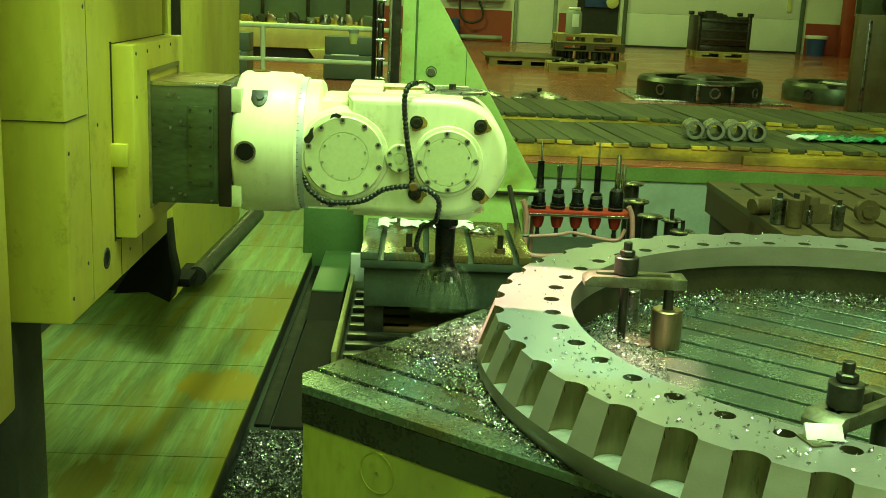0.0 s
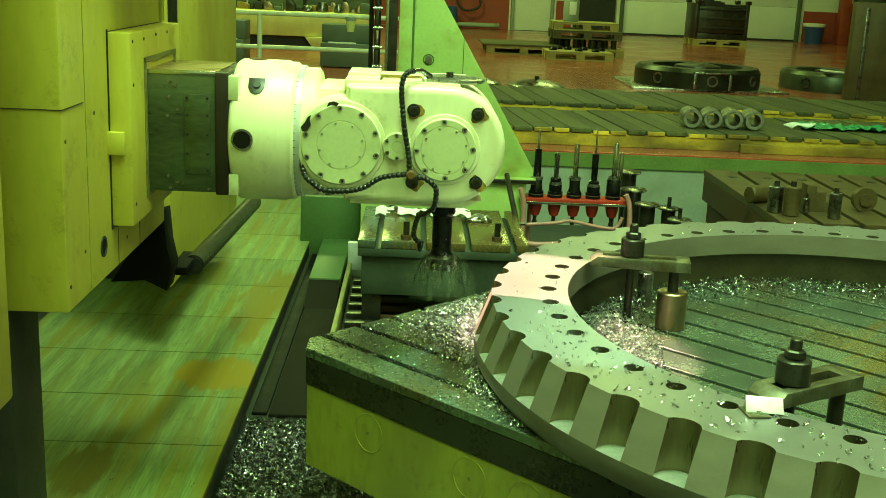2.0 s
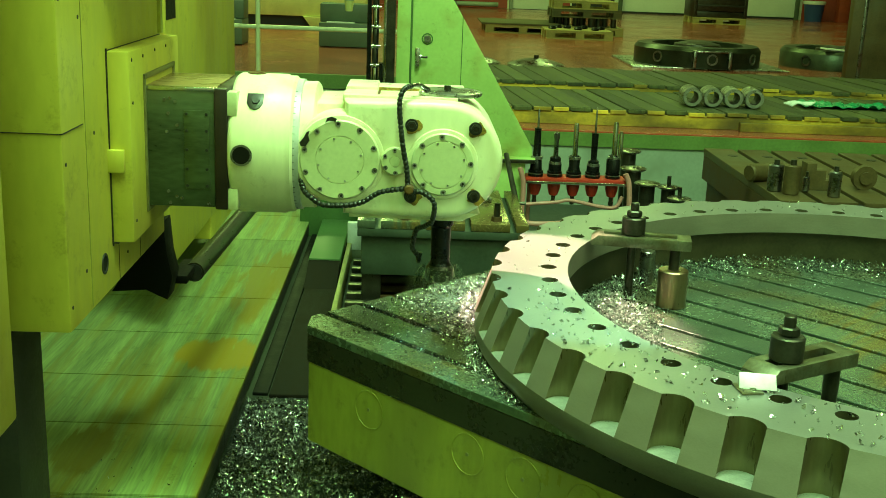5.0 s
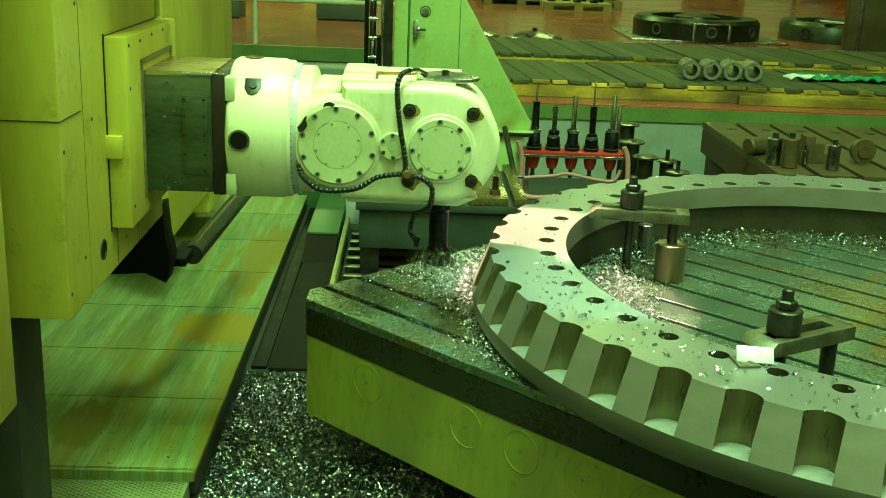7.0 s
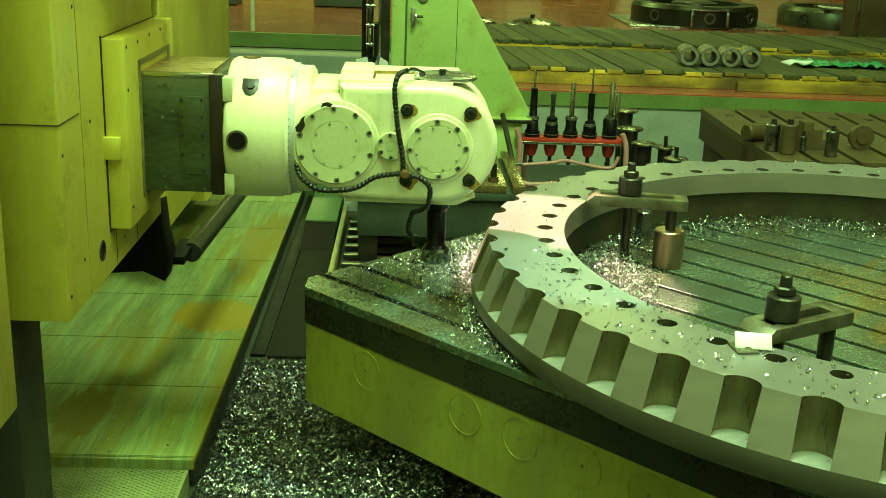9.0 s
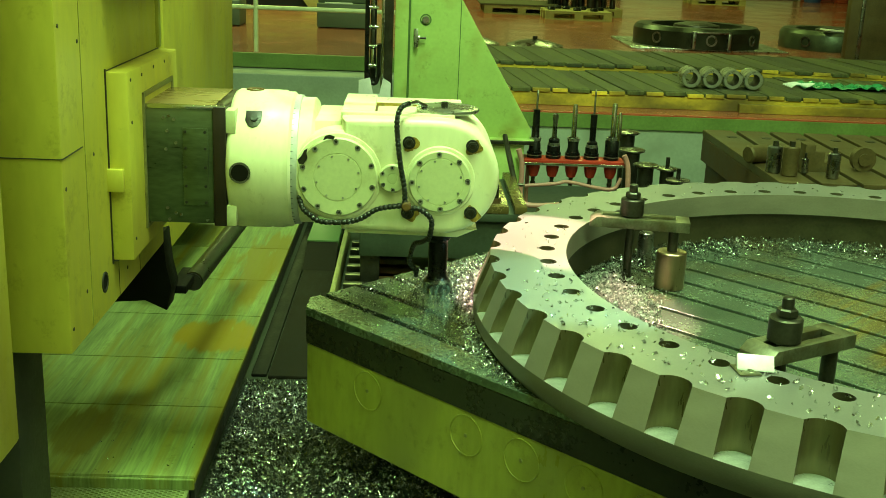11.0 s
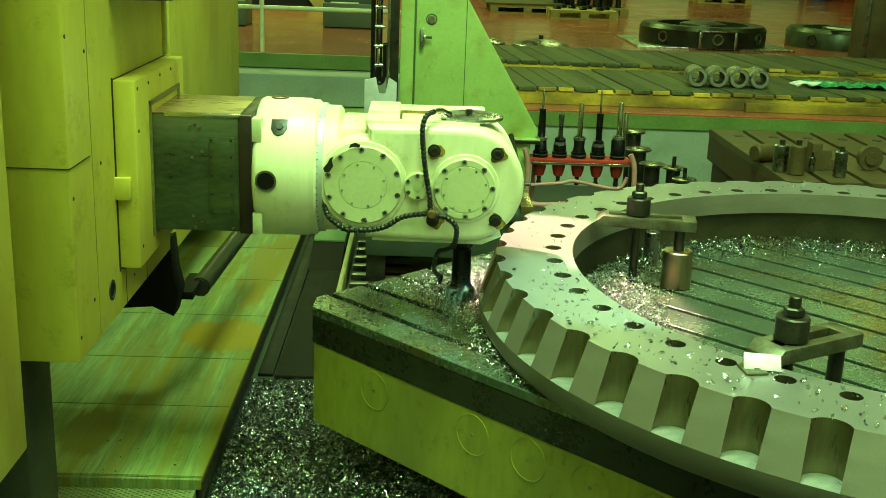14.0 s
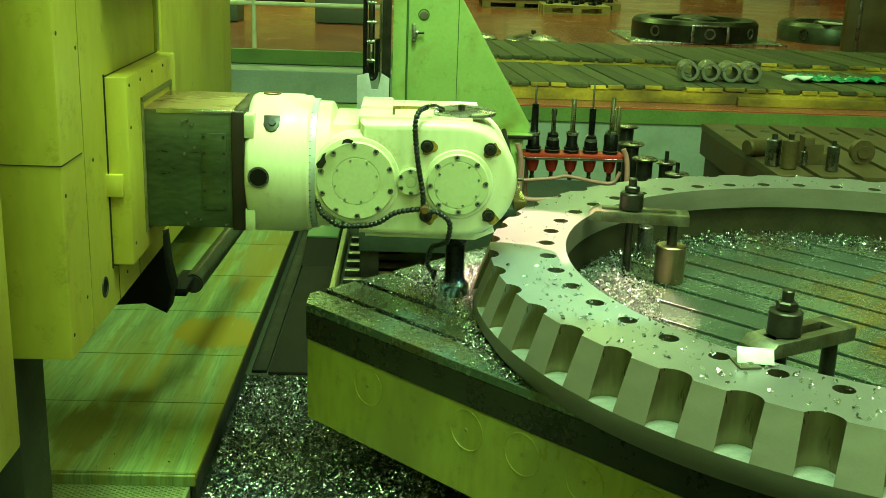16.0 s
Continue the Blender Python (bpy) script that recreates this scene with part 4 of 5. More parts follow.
for k in range(48):
    ids = [(k * PER + i) % N for i in range(PER + 1)]
    outer = [t_out[i] for i in ids] + [t_in[i] for i in reversed(ids)]
    lo_a = math.atan2(top_out[ids[0]][1], top_out[ids[0]][0])
    h = HOLE0
    while h < lo_a:
        h += PITCH
    while h >= lo_a + PITCH:
        h -= PITCH
    hx, hy = R_HOLE * math.cos(h), R_HOLE * math.sin(h)
    hv = [body.verts.new((hx + HR * math.cos(2 * math.pi * i / HN), hy + HR * math.sin(2 * math.pi * i / HN), RING_TOP)) for i in range(HN)]
    allv = outer + hv
    for t in geometry.tessellate_polygon([[v.co.copy() for v in outer], [v.co.copy() for v in hv]]):
        try:
            body.faces.new([allv[i] for i in t])
        except ValueError:
            pass
bmesh.ops.recalc_face_normals(body, faces=body.faces)
if sum(f.normal.z for f in body.faces) < 0:
    bmesh.ops.reverse_faces(body, faces=body.faces)
part("top_face", body, RING_STEEL, ring, "milled grey top face", smooth=False)
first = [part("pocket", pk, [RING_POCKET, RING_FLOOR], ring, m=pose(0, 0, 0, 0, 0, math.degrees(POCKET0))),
         part("tooth", th, RING_TOOTH, ring, m=pose(0, 0, 0, 0, 0, math.degrees(POCKET0))),
         part("bolt_hole", hb_, HOLE_WALL, ring, m=pose(0, 0, 0, 0, 0, math.degrees(HOLE0)))]
for k in range(1, 48):
    for o in first:
        c = new(o.name, o.data)
        c.parent = ring
        c.matrix_local = pose(0, 0, 0, 0, 0, math.degrees(HOLE0 if o is first[2] else POCKET0) + 7.5 * k)


def on_ring(x, y, z=0.0, rz=0.0):
    return pose(x - CX, y - CY, z, 0, 0, rz)


def clamp(label, eye_at, rz, reach, inner, riser):
    c = thing("strap_clamp", label, "clamp", RING_AT, "clamps on the ring")
    at = on_ring(eye_at[0], eye_at[1], 0, rz)
    w = 0.036
    for s in (-1, 1):
        part("strap_side", box(-reach, inner, s * w - 0.016, s * w + 0.016, 0.268, 0.306, 0.0012), STRAP, c, m=at)
    part("strap_end", box(inner, inner + 0.05, -w - 0.016, w + 0.016, 0.268, 0.306, 0.0012), STRAP, c, m=at)
    part("strap_nose", prism([(-reach - 0.045, 0.268), (-reach, 0.268), (-reach, 0.306), (-reach - 0.02, 0.306), (-reach - 0.045, 0.285)], -w - 0.016, w + 0.016, 0.001), STRAP, c, m=at)
    part("collar", rod(0.043, 0.307, 0.372, n=28, ch=0.004), DARK_STEEL, c, m=at)
    part("nut", lathe([(0.022, 0.372), (0.027, 0.376), (0.027, 0.392), (0.022, 0.396)], 6), DARK_STEEL, c, m=at)
    part("stud", rod(0.0155, TOP + 0.002, 0.425, n=16, ch=0.003), DARK_STEEL, c, m=at)
    if riser:
        part("riser", rod(0.055, TOP, 0.188, n=36, ch=0.004, at=(inner - 0.003, -0.012, 0)), WARM_LIT_STEEL, c, "thick round steel riser", m=at)
        part("jack_screw", rod(0.019, 0.188, 0.268, n=16, at=(inner - 0.003, -0.012, 0)), DARK_STEEL, c, m=at)
    else:
        part("support_post", rod(0.021, TOP, 0.268, n=20, at=(inner + 0.02, 0, 0)), DARK_STEEL, c, m=at)
    return c


clamp_a = clamp("slotted steel strap clamp on a round riser, holding the ring", (0.69, 3.925), -8, 0.105, 0.16, True)
clamp_b = clamp("slotted steel strap clamp with a dark collar, holding the ring", (0.882, 2.652), 32, 0.055, 0.17, False)
block = thing("steel_block", "bright square steel block lying on the ring", "block", RING_AT)
part("block", prism([(-0.020, 0.268), (0.018, 0.268), (0.018, 0.296), (0.012, 0.299), (-0.018, 0.272)], -0.045, 0.045, 0.0015, "x"), CHROME_PALE, block, m=on_ring(0.787, 2.553, 0, -8))
part("shim", box(-0.066, -0.01, -0.035, 0.035, RING_TOP + 0.001, 0.2675, 0.001), STRAP, block, "oily steel shim", m=on_ring(0.80, 2.55, 0, 8))
stub = thing("round_spacer", "short round steel spacer standing on the table", "spacer", RING_AT)
part("spacer", rod(0.03, TOP, 0.18, n=24, ch=0.003, at=(0.80 - CX, 4.18 - CY, 0)), STEEL, stub)

# ---- swarf on table and ring ----


def polar(rng, r0, r1, a0, a1, z):
    a, r = radians(rng.uniform(a0, a1)), math.sqrt(rng.uniform(r0 * r0, r1 * r1))
    return r * math.cos(a), r * math.sin(a), z


sw = []


def heap(r):
    # piled in the corner between ring and table edge
    while True:
        x, y = r.gauss(0.18, 0.13) - CX, r.gauss(3.86, 0.16) - CY
        if math.hypot(x, y) > 1.44 and 0.725 * x - 0.688 * y > -HALF_P + 0.03:
            break
    d = math.hypot(x + CX - 0.2, y + CY - 3.85)
    return x, y, TOP + 0.004 + max(0, 0.05 * (1 - d / 0.3)) * r.random()


def near_ring(r):
    while True:
        a = radians(r.uniform(150, 212))
        rr = 1.43 + abs(r.gauss(0, 0.03))
        x, y = rr * math.cos(a), rr * math.sin(a)
        if 0.688 * x + 0.725 * y > -HALF_Q + 0.01:
            return x, y, TOP + 0.004 + 0.012 * r.random()


def slot_fill(r):
    while True:
        q = slots_q[r.choice((0, 1, 2, 3, 4, 5, 6))]
        p = r.uniform(-HALF_P + 0.02, -0.7)
        if math.hypot(p, q) > 1.45:
            v = pose(0, 0, 0, 0, 0, TABLE_RZ) @ Vector((p, q + r.gauss(0, 0.014), TOP - 0.004))
            return v.x, v.y, v.z


def loose(r):
    while True:
        p, q = r.uniform(-HALF_P, -0.5), r.uniform(-HALF_Q, 0.6)
        if math.hypot(p, q) > 1.46:
            v = pose(0, 0, 0, 0, 0, TABLE_RZ) @ Vector((p, q, TOP + 0.004))
            return v.x, v.y, v.z


def inside(r):
    while True:
        x, y = r.gauss(-0.96, 0.11), r.gauss(0.18, 0.21)
        if 0.80 < math.hypot(x, y) < 1.13:
            h = max(0, 0.05 * (1 - abs(math.hypot(x, y) - 1.02) / 0.2))
            return x, y, TOP + 0.004 + h * r.random()


def inside_back(r):
    a, rr = radians(r.uniform(48, 150)), 1.13 - abs(r.gauss(0, 0.10))
    return rr * math.cos(a), rr * math.sin(a), TOP + 0.004 + 0.03 * r.random() * max(0, rr - 0.85) / 0.28


def inside_slots(r):
    q = r.choice(slots_q)
    p = r.uniform(-1.1, 1.1)
    if math.hypot(p, q) > 1.12:
        p *= 0.4
    v = pose(0, 0, 0, 0, 0, TABLE_RZ) @ Vector((p, q + r.gauss(0, 0.006), TOP - 0.012))
    return v.x, v.y, v.z


def on_top(r):
    return polar(r, R_IN + 0.01, 1.375, -180, 180, RING_TOP + 0.003)


def on_top_near(r):
    return polar(r, R_IN + 0.01, 1.36, -175, -95, RING_TOP + 0.003)


def floor_in(r):
    return polar(r, 0, 1.1, -180, 180, TOP + 0.003)


for nm, n, f, s, m_, lab in (
        ("swarf_heap", 8500, heap, 0.0105, SWARF, "bright heap of steel swarf on the table"),
        ("swarf_edge", 1100, near_ring, 0.012, SWARF, "swarf caught along the ring"),
        ("swarf_slots", 1700, slot_fill, 0.011, SWARF_DARK, "swarf packed in the table slots"),
        ("swarf_loose", 1000, loose, 0.009, SWARF_DARK, "loose swarf scattered on the table"),
        ("swarf_inside", 7000, inside, 0.0115, SWARF_MID, "curled swarf heaped inside the ring"),
        ("swarf_back", 2600, inside_back, 0.015, SWARF_DARK, "curled swarf along the inner wall"),
        ("swarf_inner_slots", 900, inside_slots, 0.009, SWARF_DARK, "swarf in the slots inside the ring"),
        ("swarf_ring", 420, on_top, 0.011, SWARF, "loose chips on the ring"),
        ("swarf_ring_near", 230, on_top_near, 0.0155, SWARF, "loose curled chips on the ring"),
        ("swarf_table_inside", 350, floor_in, 0.009, SWARF_MID, "loose chips on the table inside the ring")):
    sw.append(chips(nm, n, f, s, m_, None, lab, RING_AT, *(((3.0, 5.6), (0.16, 0.30)) if f is on_top_near else ((1.5, 5.0), (0.08, 0.2)))))

# ---- swarf on the pit floor ----
xs, ys = np.linspace(-0.66, 3.2, 90), np.linspace(1.6, 4.30, 84)
mb = bmesh.new()
grid = [[mb.verts.new((x, y, PIT_Z + 0.012 + 0.05 * max(0, noise.noise(Vector((x * 2.2, y * 2.2, 0.3))) + 0.35) * min(1, max(0, (x + 0.67) * 6)) * min(1, max(0, (4.32 - y) * 4)) + 0.008 * noise.noise(Vector((x * 14, y * 14, 2))))) for x in xs] for y in ys]
for j in range(len(ys) - 1):
    for i in range(len(xs) - 1):
        mb.faces.new((grid[j][i], grid[j][i + 1], grid[j + 1][i + 1], grid[j + 1][i]))
tagged(obj("swarf_carpet", mb, SWARF_BED, None, HALL, True), "thick carpet of oily swarf on the pit floor", "swarf", "", "stuff")


def carpet(x0, x1, y0, y1):
    def f(r):
        x, y = r.uniform(x0, x1), r.uniform(y0, y1)
        h = 0.012 + 0.05 * max(0, noise.noise(Vector((x * 2.2, y * 2.2, 0.3))) + 0.35) * min(1, max(0, (x + 0.67) * 6)) * min(1, max(0, (4.32 - y) * 4))
        return x, y, PIT_Z + h + r.uniform(-0.004, 0.014)
    return f


chips("swarf_floor", 24000, carpet(-0.645, 0.75, 2.6, 4.27), 0.0135, SWARF, None, "bright curled swarf covering the pit floor", HALL)
chips("swarf_floor_dark", 15000, carpet(-0.645, 0.9, 2.5, 4.27), 0.016, SWARF_DARK, None, "dark oily swarf covering the pit floor", HALL)
chips("swarf_cover", 26, lambda r: (r.uniform(-1.2, -0.7), r.uniform(3.2, 3.5), -0.445), 0.010, SWARF_DARK, None, "a few chips on the way cover", HALL)

# ---- pit: clamping block behind the cutter ----
cb = thing("clamping_block", "dark green-grey T-slotted clamping block", "clamping block", hall(0.14, 5.45, 0))
for x0, x1 in ((-0.405, -0.315), (-0.285, -0.085), (-0.055, 0.145), (0.175, 0.375), (0.405, 0.47)):
    part("top_strip", box(x0, x1, 0.0, 0.85, -0.09, -0.05, 0.003), TABLE_STEEL, cb)
part("top_plate", box(-0.404, 0.469, 0.002, 0.85, -0.135, -0.091, 0.004), BLOCK_PAINT, cb)
part("block_body", box(-0.385, 0.45, 0.03, 0.83, -0.345, -0.136, 0.006), BLOCK_PAINT, cb)
for x in (-0.33, 0.35):
    for y in (0.1, 0.7):
        part("foot", box(x - 0.05, x + 0.05, y - 0.05, y + 0.05, PIT_Z, -0.345, 0.004), DARK_STEEL, cb)
part("drain_tray", box(-0.36, 0.4, 0.08, 0.75, -0.50, -0.47, 0.004), BROWN_SIDE, cb, "rusty brown drain tray")
for x, y in ((-0.16, 0.05), (0.31, 0.08), (0.02, 0.3)):
    s = part("stud", rod(0.016, -0.05, 0.045, at=(x, y, 0), n=12), DARK_STEEL, cb)
    part("nut", lathe([(0.028, -0.05), (0.028, -0.025)], 6, "z", (x, y, 0)), BROWN_SIDE, s)
rag = thing("white_rag", "crumpled white rag lying on the clamping block", "rag", hall(0.14, 5.45, 0))
rg = bmesh.new()
gx = [[rg.verts.new((-0.34 + 0.54 * i / 26, 0.60 + 0.16 * j / 10 + 0.03 * noise.noise(Vector((i * 0.2, j * 0.1, 4))), -0.046 + 0.045 * abs(noise.noise(Vector((i * 0.28, j * 0.36, 1)))))) for i in range(27)] for j in range(11)]
for j in range(10):
    for i in range(26):
        if abs(noise.noise(Vector((i * 0.12, j * 0.2, 9)))) < 0.5:
            rg.faces.new((gx[j][i], gx[j][i + 1], gx[j + 1][i + 1], gx[j + 1][i]))
part("rag", rg, WHITE, rag)
chn = thing("lifting_shackle", "pale steel shackle links lying on the block", "shackle", hall(0.39, 5.98, -0.04))
for k, (x, y, rz) in enumerate(((-0.03, 0, 20), (0.03, 0.01, 80), (0.0, 0.05, 140))):
    a = [(0.045 * math.cos(radians(q)), 0.026 * math.sin(radians(q)), 0.006 * math.sin(radians(q * 2 + k * 90)) + 0.004 * k) for q in range(0, 361, 20)]
    part("link", tube(a, 0.009, 8), BUSH, chn, m=pose(x, y, 0, 0, 0, rz))
bar = thing("pry_bar", "dark steel bar leaning on the clamping block", "bar", HALL)
part("bar", tube([(0.565, 6.5, 0.13), (0.64, 5.9, -0.25), (0.66, 5.8, -0.34)], 0.016, 10), DARK_STEEL, bar)
part("cross_pin", tube([(0.60, 6.2, -0.1), (0.66, 6.2, -0.1)], 0.01, 8), DARK_STEEL, bar)
part("hook", tube(smooth_path([(0.66, 5.8, -0.34), (0.655, 5.78, -0.40), (0.64, 5.76, -0.56)]), 0.02, 8), DARK_STEEL, bar)

# ---- tool rack ----
rack = thing("tool_rack", "red tool rack on bent pink tubes with five tool holders", "tool rack", hall(0.23, 7.0, 0))
part("shelf", box(0.495, 1.165, -0.09, 0.09, -0.125, -0.108, 0.003), CHROME, rack, "bright steel shelf edge")
part("shelf_top", box(0.505, 1.155, -0.085, 0.085, -0.108, -0.09, 0.003), RED, rack, "red plastic tool shelf")
for x in (0.49, 1.17):
    part("leg", tube(smooth_path([(x - 0.03, -0.11, -0.02), (x - 0.005, -0.11, -0.10), (x, -0.11, -0.20), (x, -0.11, -0.33), (x + (0.04 if x < 1 else 0.0), -0.13, -0.375), (x + (0.2 if x < 1 else 0.0), -0.15, -0.37), (x + (0.42 if x < 1 else 0.0), -0.17, -0.335)] if x < 1 else [(x - 0.03, -0.1, -0.04), (x, -0.1, -0.12), (x + 0.01, -0.1, -0.3), (x + 0.01, -0.1, PIT_Z)]), 0.017, 12), PINK_TUBE, rack)
part("back_leg", tube([(0.55, 0.1, -0.1), (0.55, 0.12, PIT_Z)], 0.014), PINK_TUBE, rack)
part("back_leg", tube([(1.1, 0.1, -0.1), (1.1, 0.12, PIT_Z)], 0.014), PINK_TUBE, rack)
part("brace", tube(smooth_path([(0.52, -0.05, -0.27), (0.72, -0.05, -0.25), (0.80, -0.05, -0.235), (1.0, -0.05, -0.27), (1.1, -0.05, -0.27), (1.14, -0.05, -0.2)]), 0.012), PINK_TUBE, rack)
for k, x in enumerate((0.575, 0.698, 0.822, 0.945, 1.075)):
    part("socket", lathe([(0.045, -0.125), (0.040, -0.17), (0.028, -0.21), (0.02, -0.215)], 20, "z", (x, 0, 0)), RED, rack, "red plastic socket")
    part("retention_knob", lathe([(0.014, -0.215), (0.012, -0.245), (0.017, -0.25), (0.014, -0.27)], 12, "z", (x, 0, 0)), DARK_STEEL, rack)


def tool_holder(x, label, profile, tip, tip_mat, body=BLACK_OXIDE):
    th = thing("tool_holder", label, "tool holder", hall(0.23 + x, 7.0, 0), "tool holders in the rack")
    part("flange", lathe([(0.049, -0.089), (0.049, -0.078), (0.041, -0.074), (0.041, -0.068), (0.049, -0.064), (0.049, -0.054), (0.04, -0.05)], 28), body, th)
    part("body", lathe(profile, 28), body, th)
    part("cutter", lathe(tip, 16), tip_mat, th)
    zc = profile[2][1]
    part("collet_nut", lathe([(0.030, zc - 0.012), (0.040, zc - 0.009), (0.040, zc + 0.009), (0.030, zc + 0.012)], 24), BUSH, th, "bright knurled nut")
    part("flange_band", lathe([(0.044, -0.0745), (0.0495, -0.0735), (0.0495, -0.0685), (0.044, -0.0675)], 24), BUSH, th)
    return th


tool_holder(0.575, "tall black tapered tool holder with a thin drill", [(0.04, -0.05), (0.034, 0.02), (0.026, 0.03), (0.021, 0.21), (0.024, 0.22)], [(0.007, 0.22), (0.006, 0.34), (0.002, 0.345)], STEEL)
tool_holder(0.698, "black chuck with a bright nut and end mill", [(0.042, -0.05), (0.042, -0.01), (0.034, 0.0), (0.036, 0.03), (0.026, 0.04)], [(0.016, 0.04), (0.015, 0.15), (0.02, 0.16), (0.018, 0.19), (0.006, 0.20)], STEEL)
tool_holder(0.822, "black chuck with a long bright shank", [(0.042, -0.05), (0.034, -0.02), (0.036, 0.035), (0.03, 0.05)], [(0.017, 0.05), (0.016, 0.24), (0.012, 0.26)], CHROME)
tool_holder(0.945, "black holder with a bright collar and tap", [(0.042, -0.05), (0.042, -0.015), (0.034, -0.005), (0.034, 0.02), (0.02, 0.03), (0.022, 0.20)], [(0.007, 0.20), (0.005, 0.36), (0.002, 0.365)], STEEL)
th5 = tool_holder(1.075, "wide black holder with two bright boring tools", [(0.046, -0.05), (0.046, 0.03), (0.036, 0.045), (0.03, 0.06)], [(0.018, 0.06), (0.017, 0.26), (0.012, 0.275)], CHROME)
part("second_cutter", lathe([(0.015, 0.04), (0.014, 0.20), (0.008, 0.22)], 14, "z", (0.035, -0.02, 0)), CHROME, th5)

# ---- flanged spools ----
for x, y, zt, r, lab in ((1.53, 7.65, -0.01, 0.085, "dark flanged steel spool"), (1.52, 7.4, -0.088, 0.09, "dark flanged steel spool"), (1.57, 7.15, -0.14, 0.085, "dark flanged steel spool"),
                         (1.75, 7.3, -0.19, 0.075, "low flanged spool with a bolt"), (1.78, 7.1, -0.225, 0.08, "low flanged steel spool")):
    s = thing("flanged_spool", lab, "spool", hall(x, y, 0), "spools beside the rack")
    part("flange", lathe([(r - 0.01, zt - 0.018), (r, zt - 0.012), (r, zt - 0.004), (r - 0.006, zt), (0.02, zt + 0.001)], 32), STEEL, s)
    part("core", rod(r * 0.62, PIT_Z + 0.02, zt - 0.018, n=24), DARK_STEEL, s)
    part("base_flange", rod(r * 0.95, PIT_Z, PIT_Z + 0.02, n=24), DARK_STEEL, s)
    if x > 1.7:
        part("bolt", rod(0.014, zt, zt + 0.07, n=10), DARK_STEEL, s)

# ---- brown T-slotted floor plate ----
fp = thing("floor_plate", "rusty brown T-slotted clamping plate", "clamping plate", HALL)
for k in range(9):
    x = 2.21 + 0.243 * k
    part("top_strip", box(x - 0.115, x + 0.09, 6.05, 7.78 + 0.0 * k, -0.05, 0.0, 0.003), BROWN_PLATE, fp, smooth=False)
# dark discs on the plate paint the shade of bolt pockets
for k in range(8):
    for y in (6.9, 7.5):
        part("bolt_pocket", rod(0.035, -0.0005, 0.0025, n=20, at=(2.205 + 0.243 * k + 0.02, y, 0)), DARK, fp)
part("plate_body", box(2.096, 4.3, 6.055, 7.775, -0.22, -0.051, 0.006), BROWN_SIDE, fp, smooth=False)
# black strips laid in the slots stand for the shade down there
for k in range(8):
    part("slot_bottom", box(2.30 + 0.243 * k, 2.353 + 0.243 * k, 6.06, 7.77, -0.051, -0.02), NEAR_BLACK, fp, smooth=False)
part("plate_foot", box(2.13, 4.25, 6.1, 7.74, PIT_Z, -0.221, 0.006), BROWN_SIDE, fp, smooth=False)
for x, y, r, h, mt, lab in ((2.14, 6.32, 0.055, 0.21, STEEL, "upright round steel post"), (2.21, 6.24, 0.058, 0.23, BROWN_PLATE, "upright round steel post"),
                            (2.45, 6.2, 0.045, 0.20, STEEL, "upright steel post with a bolt"), (2.33, 6.33, 0.025, 0.12, STEEL, "short upright steel stud")):
    s = thing("steel_post", lab, "post", hall(x, y, 0), "posts on the floor plate")
    part("post", rod(r * 0.8, 0.0, h * 0.75, n=28, ch=0.006), mt, s)
    part("pin", rod(r * 0.3, h * 0.75, h * 0.75 + 0.03, n=14), DARK_STEEL, s)
lump = thing("jack_block", "squat brown steel jack lying on the plate", "jack", hall(2.13, 6.6, 0))
part("body", rod(0.055, -0.08, 0.08, "x", (0, 0, 0.056), 20, 0.01), BROWN_PLATE, lump, m=pose(0, 0, 0, 0, 0, 25))
lump2 = thing("hand_wheel", "brown steel wheel lying on the plate", "wheel", hall(2.72, 6.45, 0))
part("rim", lathe([(0.04, -0.025), (0.072, -0.025), (0.072, 0.025), (0.04, 0.025)], 28, "y", (0, 0, 0.073)), BROWN_PLATE, lump2)
part("hub", rod(0.038, -0.04, 0.04, "y", (0, 0, 0.073), 18), BROWN_PLATE, lump2)
lump3 = thing("clamp_block", "stepped brown clamp block on the plate", "clamp block", hall(2.42, 6.42, 0))
part("body", prism([(-0.08, 0), (0.1, 0), (0.1, 0.06), (0.04, 0.06), (0.04, 0.12), (-0.02, 0.12), (-0.02, 0.16), (-0.08, 0.16)], -0.05, 0.05, 0.004), BROWN_PLATE, lump3)

# ---- green bracket with its cable chain ----
gb = thing("green_bracket", "tall green steel gusset bracket with flaking paint", "bracket", hall(0.23, 7.0, 0))
part("gusset", prism([(-0.25, 0.03), (0.545, 0.03), (0.545, 0.085), (-0.14, 1.24), (-0.25, 1.42)], 0.0, 0.06, 0.004), GREEN, gb)
part("flange", box(-0.345, -0.25, -0.06, 0.2, -0.1, 2.2, 0.006), GREEN, gb)
part("flange_edge", box(-0.262, -0.25, -0.064, 0.0, -0.1, 2.2, 0.002), GREEN_DARK, gb)
part("weld_seam", box(0.062, 0.066, -0.004, 0.0, 0.08, 0.9), GREEN_DARK, gb)
part("base_plate", box(-0.36, 0.56, -0.08, 0.2, 0.0, 0.03, 0.004), GREEN, gb)
part("pedestal", box(-0.34, 0.5, -0.06, 0.2, PIT_Z, 0.0, 0.006), GREEN, gb)
part("bore", lathe([(0.036, 0.0005), (0.036, -0.002), (0.029, -0.002), (0.028, 0.0005)], 24, "y", (-0.155, 0, 0.755)), GREEN_DARK, gb)
part("bore_plug", rod(0.024, -0.012, 0.0, "y", (-0.155, 0, 0.755), 20, 0.003), STEEL, gb)
part("stud", tube([(-0.20, -0.025, 0.645), (-0.15, -0.03, 0.645)], 0.008), DARK_STEEL, gb)
